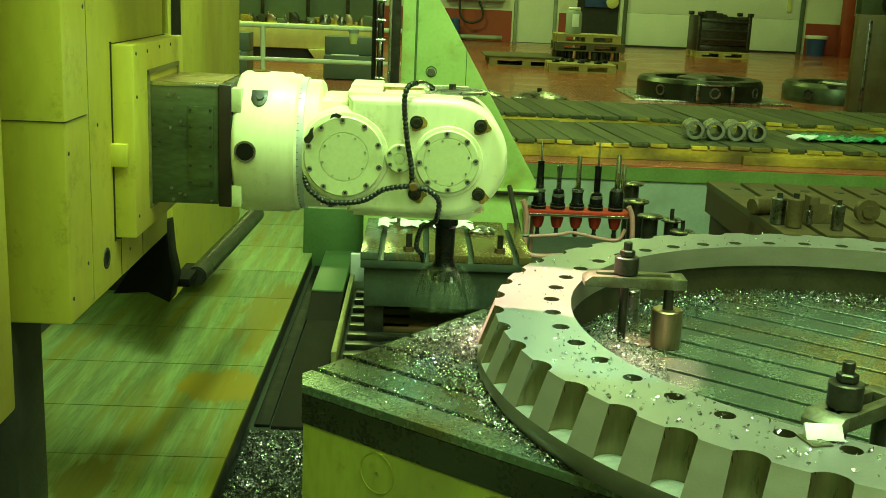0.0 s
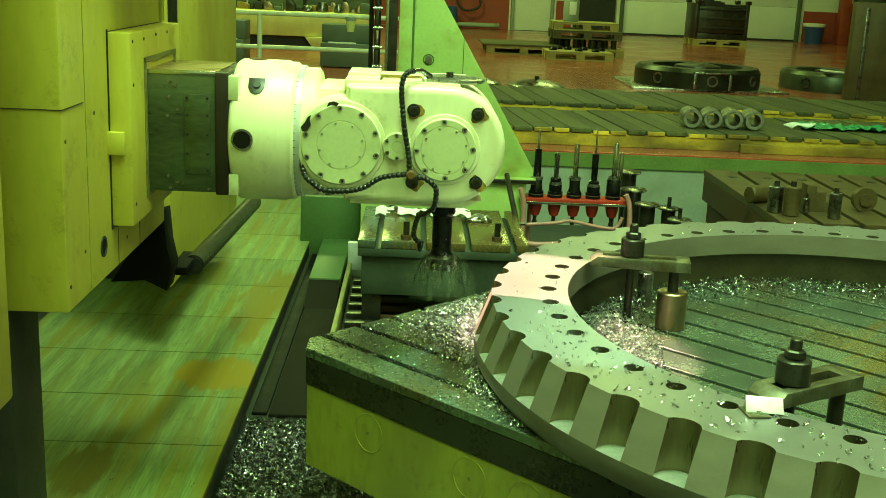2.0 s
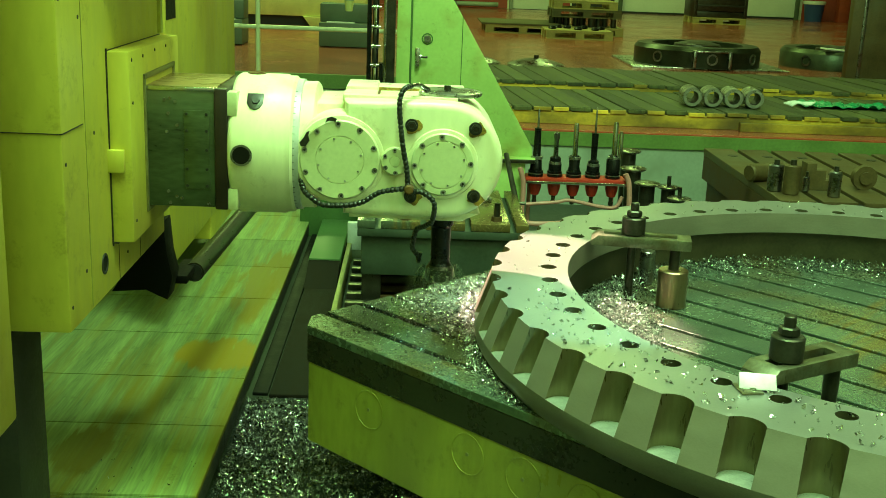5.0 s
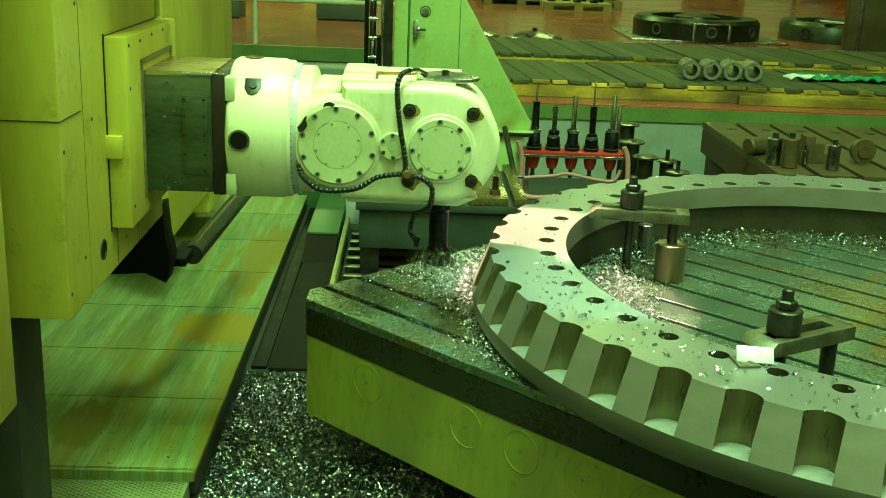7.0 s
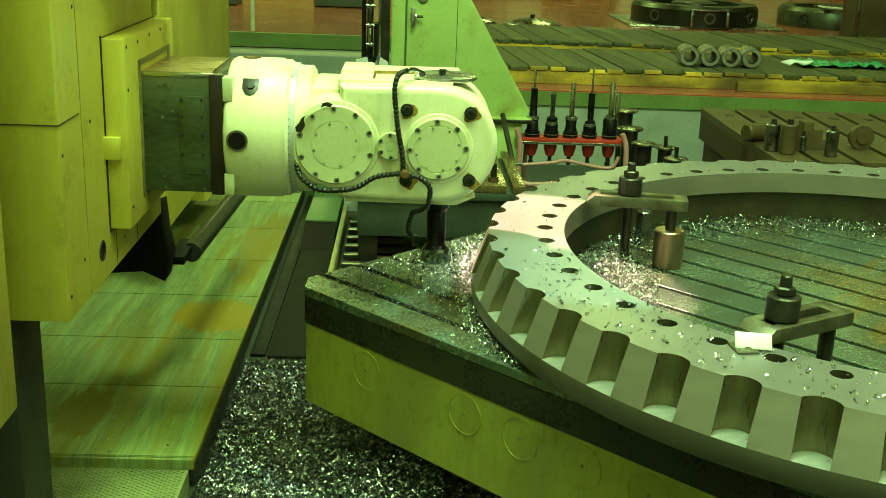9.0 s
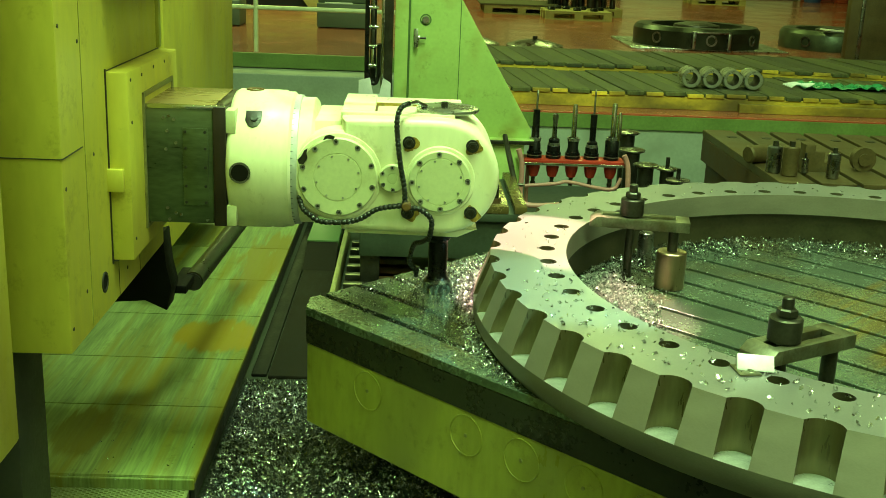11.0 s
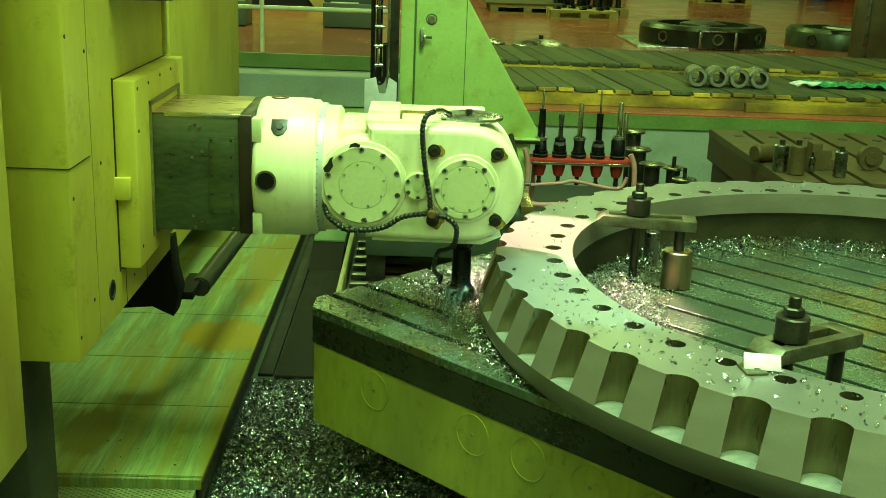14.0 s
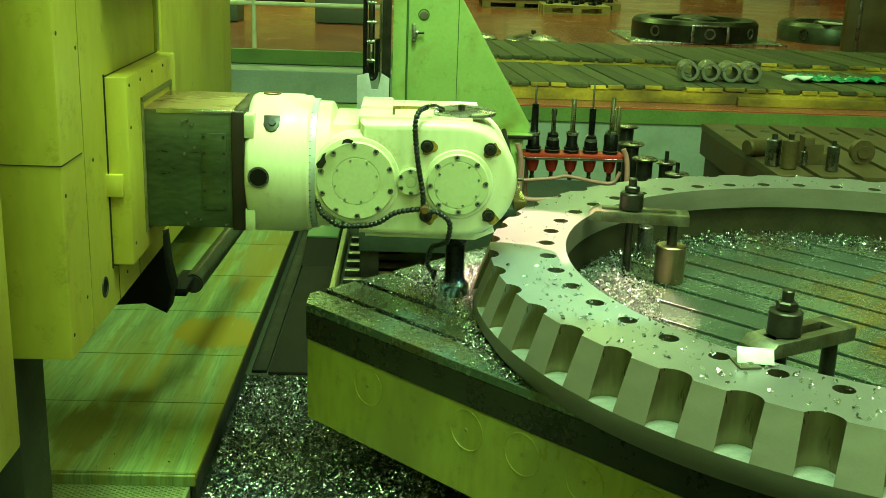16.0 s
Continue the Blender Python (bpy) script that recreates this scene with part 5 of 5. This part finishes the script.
part("bolt_tab", box(-0.226, -0.20, -0.035, 0.0, 0.585, 0.70, 0.004), BUSH, gb)
part("washer", rod(0.018, -0.199, -0.19, "x", (0, -0.028, 0.645), 14), BUSH, gb)
part("side_panel", box(-0.95, -0.36, 0.06, 0.12, PIT_Z, -0.16, 0.004), GREEN_DARK, gb)
part("bottom_edge", box(-0.34, 0.56, -0.09, 0.0, 0.003, 0.027, 0.004), DARK_STEEL, gb)
chain = thing("cable_chain", "pale steel cable chain hanging beside the bracket", "cable chain", hall(0.23, 6.95, 0))
for dy in (-0.045, 0.045):
    loop = [(-0.515, dy, 2.2), (-0.515, dy, 0.52), (-0.508, dy, 0.43), (-0.49, dy, 0.375), (-0.465, dy, 0.36), (-0.445, dy, 0.385), (-0.44, dy, 0.45), (-0.44, dy, 0.6)]
    part("side_band", tube(smooth_path(loop, 6), 0.013, 8), BLACK_OXIDE, chain, "black side band of the chain")
for k in range(15):
    z = 0.47 + 0.118 * k
    part("cross_pin", lathe([(0.008, -0.508), (0.008, -0.495), (0.016, -0.492), (0.016, -0.462), (0.008, -0.459), (0.008, -0.445)], 10, "x", (0, -0.03, z)), CHROME, chain)
    part("link_plate", box(-0.486, -0.468, -0.052, -0.044, z + 0.012, z + 0.104, 0.003), DARK_STEEL if k % 3 else CHROME, chain)
part("guard_rail", box(-0.425, -0.355, -0.02, 0.04, 0.2, 2.2, 0.006), DARK_STEEL, chain)
# chrome strip paints the highlight along the dark channel
part("guard_edge", box(-0.428, -0.408, -0.03, -0.02, 0.2, 2.2, 0.003), CHROME, chain, "bright strip for the highlight on the guide channel")
part("cable", tube([(-0.478, 0.02, 0.36), (-0.478, 0.02, 2.2)], 0.02, 10), BLACK_HOSE, chain)
part("anchor_plate", prism([(-0.56, 0.03), (-0.36, 0.03), (-0.36, 0.37), (-0.41, 0.40), (-0.43, 0.30), (-0.47, 0.30), (-0.49, 0.40), (-0.56, 0.38)], -0.085, -0.07, 0.002), CHROME_PALE, chain, "pale notched anchor plate")
part("chain_foot", box(-0.55, -0.37, -0.084, -0.03, PIT_Z, 0.03, 0.004), GREEN, chain)

# ---- railing and far machine ----
rail = thing("railing", "pale green tube railing along the pit", "railing", HALL)
for z in (0.81, 0.46):
    part("rail", tube([(-5.9, 11.85, z), (0.0, 11.85, z)], 0.024, 10), CREAM_COVER, rail)
for x in (-5.5, -3.6, -1.66, -0.05):
    part("post", tube([(x, 11.85, 0), (x, 11.85, 0.81)], 0.026, 10), CREAM_COVER, rail)
fm = thing("far_machine", "yellow machine bed with dark fixtures and orange-lit parts", "machine", hall(-1.6, 19.2, 0))
part("beam", box(-2.6, 0.75, 0, 0.8, 0.16, 0.57, 0.02), FAR_YELLOW, fm)
part("skirt", box(-2.6, 0.7, 0.15, 0.8, 0.0, 0.16), DARK, fm)
part("support", prism([(-0.32, 0.16), (0.14, 0.16), (0.02, 0.0), (-0.2, 0.0)], -0.06, 0.1, 0.01), FAR_YELLOW, fm)
rng = random.Random(3)
for k in range(30):
    x, w, h = -2.55 + 0.11 * k + rng.uniform(-0.05, 0.05), rng.uniform(0.06, 0.24), rng.uniform(0.05, 0.20)
    y0 = rng.uniform(0.02, 0.45)
    if k % 3 == 1:
        part("fixture", lathe([(w * 0.3, 0.57), (w * 0.45, 0.58), (w * 0.45, 0.57 + h * 0.5), (w * 0.3, 0.57 + h)], 14, "z", (x + w / 2, y0 + 0.1, 0)), rng.choice((DARK_STEEL, WARM_LIT_STEEL, STEEL)), fm)
    else:
        part("fixture", prism([(x, 0.57), (x + w, 0.57), (x + w, 0.57 + h * 0.6), (x + w * 0.6, 0.57 + h), (x, 0.57 + h)], y0, y0 + 0.25, 0.01), rng.choice((DARK, DARK_STEEL, WARM_LIT_STEEL, CABINET, RUST_SMEAR)), fm)
for x in (-2.1, -1.2, -0.4, 0.3):
    part("upright", box(x - 0.03, x + 0.03, 0.70, 0.76, 0.57, 1.7, 0.008), DARK_STEEL, fm)
part("back_panel", box(-2.6, 0.75, 0.85, 0.95, 0.0, 2.0, 0.01), CABINET, fm)
for x0, x1, y, h, z0, lab in ((-1.3, -0.62, 15.1, 0.54, 0.0, "grey-green steel cabinet with papers on it"), (-2.62, -2.3, 14.9, 0.55, 0.0, "narrow grey-green steel cabinet behind the railing")):
    c = thing("steel_cabinet", lab, "cabinet", hall((x0 + x1) / 2, y, z0), "cabinets behind the railing")
    w = (x1 - x0) / 2
    part("body", box(-w, w, 0, 0.6, 0.01, h * 0.6, 0.01), CABINET, c)
    part("top_box", box(-w, w, 0.18, 0.6, h * 0.6 + 0.004, h * 1.05, 0.01), CABINET, c)
    part("paper", box(-w * 0.7, w * 0.4, 0.02, 0.16, h * 0.6, h * 0.6 + 0.012, 0.001), PALE, c, m=pose(0, 0, 0, 0, 0, 3))
    for k in (-1, 1):
        part("foot", box(k * w * 0.8 - 0.03, k * w * 0.8 + 0.03, 0.05, 0.55, 0, 0.012), DARK, c)
bkt = thing("yellow_bucket", "small yellow bucket hooked on the railing", "bucket", hall(-0.7, 11.75, 0.6))
part("pail", lathe([(0.035, 0.06), (0.05, 0.16), (0.052, 0.17)], 20), FAR_YELLOW, bkt)
part("rag", lathe([(0.05, 0.17), (0.06, 0.21), (0.02, 0.23)], 12), GREY_WALL, bkt)

# ---- timber platform ----
plat = thing("timber_platform", "stepped timber platform with worn yellow edges", "platform", HALL)
rng = random.Random(11)
for y0, y1, z in ((8.72, 10.05, 0.135), (10.1, 11.5, 0.19)):
    x = 0.5
    while x < 6.6:
        w = 0.155 + rng.uniform(-0.02, 0.02)
        dz = rng.uniform(-0.009, 0.005)
        sk = 0.14
        b = prism([(x + 0.004 + sk, y0 + 0.015 + rng.uniform(0, 0.015)), (x + w - 0.004 + sk, y0 + 0.02), (x + w - 0.004, y1), (x + 0.004, y1)], z - 0.03 + dz, z + dz, 0.003, "z", seg=1)
        part("board", b, WOOD, plat, smooth=False)
        part("board_end", box(x + 0.008 + sk, x + w - 0.012 + sk, y0 - 0.012, y0 + 0.016, z - 0.032 + dz, z - 0.003 + dz, 0.003), WOOD_EDGE if rng.random() < 0.5 else WOOD, plat, smooth=False)
        x += w
    part("beam", box(0.6, 6.9, y0, y0 + 0.1, 0.0, z - 0.034, 0.005), WOOD_EDGE, plat, "yellow painted front beam", smooth=False)
    part("joist", box(0.6, 6.9, y1 - 0.12, y1 - 0.02, 0.0, z - 0.034, 0.005), PALLET_DARK, plat, smooth=False)
part("lower_plank", box(2.6, 6.9, 8.64, 8.70, 0.0, 0.07, 0.005), WOOD_EDGE, plat, smooth=False)

for k in range(4):
    p = thing("steel_bush", "thick-walled bright steel bush standing on the platform", "bush", hall(2.30 + 0.172 * k, 9.15, 0.217) @ pose(0, 0, 0, 0, 0, -4), "bushes in a row")
    part("bush", lathe([(0.05, -0.13), (0.074, -0.13), (0.08, -0.124), (0.08, 0.1), (0.05, 0.1), (0.05, -0.13)], 36, "y", caps=False), BUSH, p, "turned steel bush")
    # dark liner paints the shade inside the bush
    part("bore", lathe([(0.0495, -0.120), (0.049, 0.098)], 28, "y", caps=False), DARK, p, "bore lined dark for the shade inside")
rag2 = thing("green_sheet", "crumpled green plastic sheet with white straps", "plastic sheet", hall(3.45, 9.3, 0.14))
gs = bmesh.new()
gx = [[gs.verts.new((-0.15 + 0.75 * i / 24, -0.1 + 0.3 * j / 8, 0.005 + 0.06 * abs(noise.noise(Vector((i * 0.3, j * 0.4, 5)))))) for i in range(25)] for j in range(9)]
for j in range(8):
    for i in range(24):
        gs.faces.new((gx[j][i], gx[j][i + 1], gx[j + 1][i + 1], gx[j + 1][i]))
part("sheet", gs, GREEN_CLOTH, rag2)
for k in range(5):
    part("strap", tube(smooth_path([(-0.27, -0.1 + 0.05 * k, 0.01), (-0.2, -0.06 + 0.03 * k, 0.035), (-0.12, -0.08 + 0.05 * k, 0.02), (-0.02, 0.05, 0.03)]), 0.007, 6), WHITE, rag2)

# ---- workpieces on the hall floor ----


def housing(x, y, r, h, label, base):
    hgt = 0.02 if base else 0.0
    g = thing("bearing_housing", label, "housing", hall(x, y, 0), "housings on the floor")
    part("shell", lathe([(r * 0.8, hgt), (r, hgt), (r, hgt + h * 0.8), (r * 0.985, hgt + h * 0.86), (r * 0.95, hgt + h), (r * 0.72, hgt + h), (r * 0.70, hgt + h * 0.7), (r * 0.3, hgt + h * 0.7)], 56), HOUSING_DARK if base else HOUSING_GREEN, g)
    part("hub", lathe([(r * 0.4, hgt + h * 0.6), (r * 0.36, hgt + h), (r * 0.2, hgt + h * 1.12), (r * 0.1, hgt + h * 1.12)], 32), DARK_STEEL, g)
    for a in (-90, -140, -45):
        q = radians(a)
        part("port", lathe([(0.07, -0.03), (0.07, 0.0), (0.05, 0.0), (0.045, -0.03)], 20, "y"), STEEL, g, m=pose(r * math.cos(q), r * math.sin(q), hgt + h * 0.45, 0, 0, a + 90) @ pose(0, -0.012, 0, 0, 0, 180))
    if base:
        part("port_frame", box(-0.24, -0.20, -r - 0.03, -r + 0.1, hgt + 0.01, hgt + h * 0.85, 0.005), STEEL, g)
        part("port_frame", box(0.20, 0.24, -r - 0.03, -r + 0.1, hgt + 0.01, hgt + h * 0.85, 0.005), STEEL, g)
        part("port_frame", box(-0.24, 0.24, -r - 0.03, -r + 0.1, hgt + h * 0.80, hgt + h * 0.88, 0.005), STEEL, g)
        part("base_tray", box(-r * 1.2, r * 1.25, -r * 0.9, r * 1.05, 0.0, 0.02, 0.005), BUSH, g, "thin steel base tray")
    return g


housing(3.69, 14.55, 0.81, 0.25, "dark oiled bearing housing with a bright window frame", True)
hb = housing(5.66, 14.9, 0.72, 0.25, "greenish oiled steel housing with papers on top", False)
pp = thing("paper_stack", "white papers lying on the housing", "papers", hall(5.62, 14.35, 0.252))
part("papers", box(-0.35, 0.25, -0.08, 0.1, 0.0, 0.02, 0.003), PALE, pp, m=pose(0, 0, 0, 0, 4, 8))
for x, y, r in ((1.48, 13.55, 0.35), (0.75, 13.6, 0.3)):
    d = thing("domed_cover", "thin domed steel cover lying on the floor", "cover", hall(x, y, 0), "covers on the floor")
    part("dome", lathe([(r, 0.0), (r, 0.02), (r * 0.96, 0.03), (r * 0.5, 0.075), (r * 0.12, 0.095), (0.02, 0.1)], 40), STEEL, d)
    part("knob", rod(0.03, 0.09, 0.13, n=12), DARK_STEEL, d)
ap = thing("angle_plate", "tall dark green-grey cast angle plate", "angle plate", hall(4.93, 12.6, 0))
part("upright", box(0.0, 1.4, 0.0, 0.12, 0.0, 1.18, 0.01), BROWN_PLATE, ap)
part("rib", box(0.12, 0.16, -0.02, 0.0, 0.0, 1.12, 0.004), STEEL, ap)
part("foot", box(-0.05, 1.45, -0.3, 0.2, 0.0, 0.06, 0.01), BROWN_PLATE, ap)


def pallet(x, y, z, mt, label, w=1.2, d=0.8, rz=0):
    p = thing("pallet", label, "pallet", hall(x, y, z, rz), "pallets")
    for k in range(5):
        part("deck_board", box(-w / 2, w / 2, d * k / 4.6 - d / 2, d * k / 4.6 - d / 2 + 0.12, 0.122, 0.144, 0.003), mt, p, smooth=False)
    for yy in (-d / 2, -0.05, d / 2 - 0.1):
        for xx in (-w / 2, -0.07, w / 2 - 0.145):
            part("block", box(xx, xx + 0.145, yy, yy + 0.1, 0.022, 0.1, 0.003), mt, p, smooth=False)
        part("stringer", box(-w / 2, w / 2, yy, yy + 0.1, 0.1, 0.122, 0.002), mt, p, smooth=False)
        part("skid", box(-w / 2, w / 2, yy, yy + 0.1, 0.0, 0.022, 0.002), mt, p, smooth=False)
    return p


pallet(2.70, 18.75, 0.0, PALLET_WOOD, "pale wooden pallet with parts on it", 1.1)
pallet(1.85, 19.9, 0.0, PALLET_WOOD, "wide wooden pallet with a dark board on top", 1.3, 1.2)
cov = thing("dark_board", "dark board lying on the pallet", "board", hall(1.85, 19.9, 0.144))
part("board", box(-0.72, 0.66, -0.62, 0.75, 0.0, 0.03, 0.004), PALLET_DARK, cov)
pallet(3.0, 19.75, 0.0, PALLET_WOOD, "pale wooden pallet at the bottom of a stack")
pallet(2.95, 19.75, 0.30, PALLET_DARK, "dark wooden pallet in the middle of a stack")
pallet(2.92, 19.75, 0.444, PALLET_WOOD, "wooden pallet on top of a stack", 1.1)
rng = random.Random(5)
junk = thing("casting_heap", "dark castings stacked between the pallets", "castings", hall(2.95, 19.7, 0.144))
for k in range(9):
    x = -0.55 + 0.13 * k
    part("casting", rod(0.05 + 0.02 * rng.random(), 0, 0.154, n=10, at=(x, rng.uniform(-0.3, 0.2), 0), ch=0.01), DARK_STEEL, junk)
junk2 = thing("small_castings", "small dark castings on the front pallet", "castings", hall(2.68, 18.75, 0.144))
for k in range(7):
    part("casting", lathe([(0.06, 0), (0.075, 0.02), (0.05, 0.05), (0.02, 0.055)], 12, "z", (-0.4 + 0.14 * k, rng.uniform(-0.25, 0.3), 0)), BLACK_OXIDE, junk2)
drum = thing("plastic_drum", "translucent blue-grey plastic drum with a pale label", "drum", hall(2.68, 19.7, 0.588))
part("body", lathe([(0.13, 0), (0.14, 0.02), (0.14, 0.34), (0.11, 0.40), (0.10, 0.41)], 24), GREY_WALL, drum)
part("lid", rod(0.11, 0.41, 0.45, n=20, ch=0.01), PALE, drum)
part("label", box(-0.05, 0.07, -0.145, -0.138, 0.12, 0.34, 0.002), PALE, drum, "pale label")

crate = thing("steel_crate", "dark steel crate full of scrap on a pallet", "crate", hall(6.75, 25.3, 0.144))
for s in (-1, 1):
    part("side", box(0.56 * s - 0.04, 0.56 * s + 0.04, -0.45, 0.45, 0.0, 0.78, 0.01), DARK_STEEL, crate)
    part("long_side", box(-0.52, 0.52, 0.43 * s - 0.02, 0.43 * s + 0.02, 0.14, 0.72, 0.01), DARK_STEEL, crate)
    for k in range(3):
        part("rib", box(-0.52, 0.52, 0.43 * s + (0.02 if s > 0 else -0.05), 0.43 * s + (0.05 if s > 0 else -0.02), 0.24 + 0.2 * k, 0.28 + 0.2 * k, 0.005), DARK, crate)
    for q in (-0.43, 0.43):
        part("corner_cup", box(0.56 * s - 0.06, 0.56 * s + 0.06, q - 0.05, q + 0.05, 0.78, 0.86, 0.01), DARK_STEEL, crate)
part("base", box(-0.52, 0.52, -0.41, 0.41, 0.0, 0.13, 0.005), DARK_STEEL, crate)
sc = bmesh.new()
for k in range(120):
    a, b = rng.uniform(-0.46, 0.46), rng.uniform(-0.38, 0.38)
    box(a - 0.06, a + 0.06, b - 0.03, b + 0.03, 0.2, 0.72 + 0.16 * max(0, 1 - abs(a + 0.2) / 0.4) * rng.random() + 0.04 * rng.random(), bm=sc)
tagged(obj("scrap_heap", sc, DARK, None, hall(6.75, 25.3, 0.144)), "heap of dark scrap filling the crate", "scrap", "", "stuff")
pallet(6.75, 25.3, 0.0, PALLET_WOOD, "wooden pallet under the steel crate", 1.2, 0.9)
tub = thing("blue_tub", "blue plastic tub with a white rim by the wall", "tub", hall(9.95, 28.0, 0))
part("tub", lathe([(0.2, 0.0), (0.25, 0.40), (0.26, 0.42)], 24), BLUE, tub)
part("rim", lathe([(0.26, 0.42), (0.275, 0.44), (0.275, 0.50), (0.22, 0.5)], 24), PALE, tub)
rm = thing("red_machine", "red welded machine frame with dark parts", "machine frame", hall(11.3, 28.0, 0))
part("post", box(-0.75, -0.5, -0.1, 0.15, 0, 1.6, 0.02), RED_OXIDE, rm)
part("post", box(1.2, 1.5, -0.1, 0.15, 0, 1.6, 0.02), RED_OXIDE, rm)
part("beam", box(-0.5, 1.2, -0.05, 0.1, 0.85, 1.02, 0.02), RED_OXIDE, rm)
part("brace", tube([(-0.5, 0, 0.85), (0.0, 0, 0.3)], 0.07, 6), RED_OXIDE, rm)
part("low_table", box(-0.4, 0.7, -0.5, -0.1, 0.25, 0.36, 0.02), CABINET, rm)
part("table_edge", box(-0.25, 0.65, -0.52, -0.5, 0.36, 0.43, 0.01), FAR_YELLOW, rm)
for x in (-0.3, 0.6):
    part("leg", box(x - 0.04, x + 0.04, -0.45, -0.37, 0, 0.25), CABINET, rm)
part("wheel", lathe([(0.22, -0.03), (0.27, -0.03), (0.27, 0.03), (0.22, 0.03)], 28, "y", (0.4, -0.2, 1.35)), DARK_STEEL, rm)
part("lever", tube([(0.3, -0.2, 0.2), (0.32, -0.2, 1.6)], 0.03), DARK_STEEL, rm)
part("gearbox", box(-0.3, 0.6, 0.0, 0.4, 1.02, 1.7, 0.03), CABINET, rm)
rm_b = thing("parts_bin", "dark parts bin standing by the wall", "bin", hall(13.6, 27.9, 0))
part("bin", box(-0.7, 0.7, -0.4, 0.4, 0.0, 0.9, 0.03), DARK_STEEL, rm_b)
part("rim", box(-0.74, 0.74, -0.44, 0.44, 0.9, 0.96, 0.01), RED_OXIDE, rm_b)


# ---- what moves ----
def motions():
    """The table indexes one tooth, the headstock feeds down, then the ram moves out."""
    turn = ((0, 7.5), (0.55, 7.5), (1.0, 5.59), (1.5, 3.34), (2.0, 0.80), (2.3, 0.05), (2.6, 0), (16, 0))
    for ob in (ring, clamp_a, clamp_b, block, stub, *sw):
        walk(ob, [(t, pose(CX, CY, 0, 0, 0, a)) for t, a in turn])
    walk(table, [(t, pose(CX, CY, 0, 0, 0, TABLE_RZ + a)) for t, a in turn])
    feed = ((0, 0.2366), (2.0, 0.2366), (2.6, 0.2366), (3.0, 0.217), (3.5, 0.181), (4.0, 0.146), (4.15, 0.143), (6.5, 0.1066), (7.0, 0.097), (7.5, 0.0885), (8.0, 0.079),
            (8.5, 0.069), (9.0, 0.0597), (11.5, 0.0133), (12.0, 0.003), (12.3, 0), (12.8, 0), (16, 0))
    walk(head, [(t, MACHINE @ pose(0, 0, z)) for t, z in feed])
    out = {0: 0, 12.3: 0, 12.8: 0, 13.0: 0.0055, 13.5: 0.035, 13.9: 0.0575, 14.1: 0.058, 16: 0.058}
    rows = sorted({*(t for t, _ in feed), *out})
    ft, fz = zip(*feed)
    ot, oz = zip(*sorted(out.items()))
    for ob in (ram, spray):
        walk(ob, [(t, MACHINE @ pose(float(np.interp(t, ot, oz)), 0, float(np.interp(t, ft, fz)))) for t in rows])


motions()
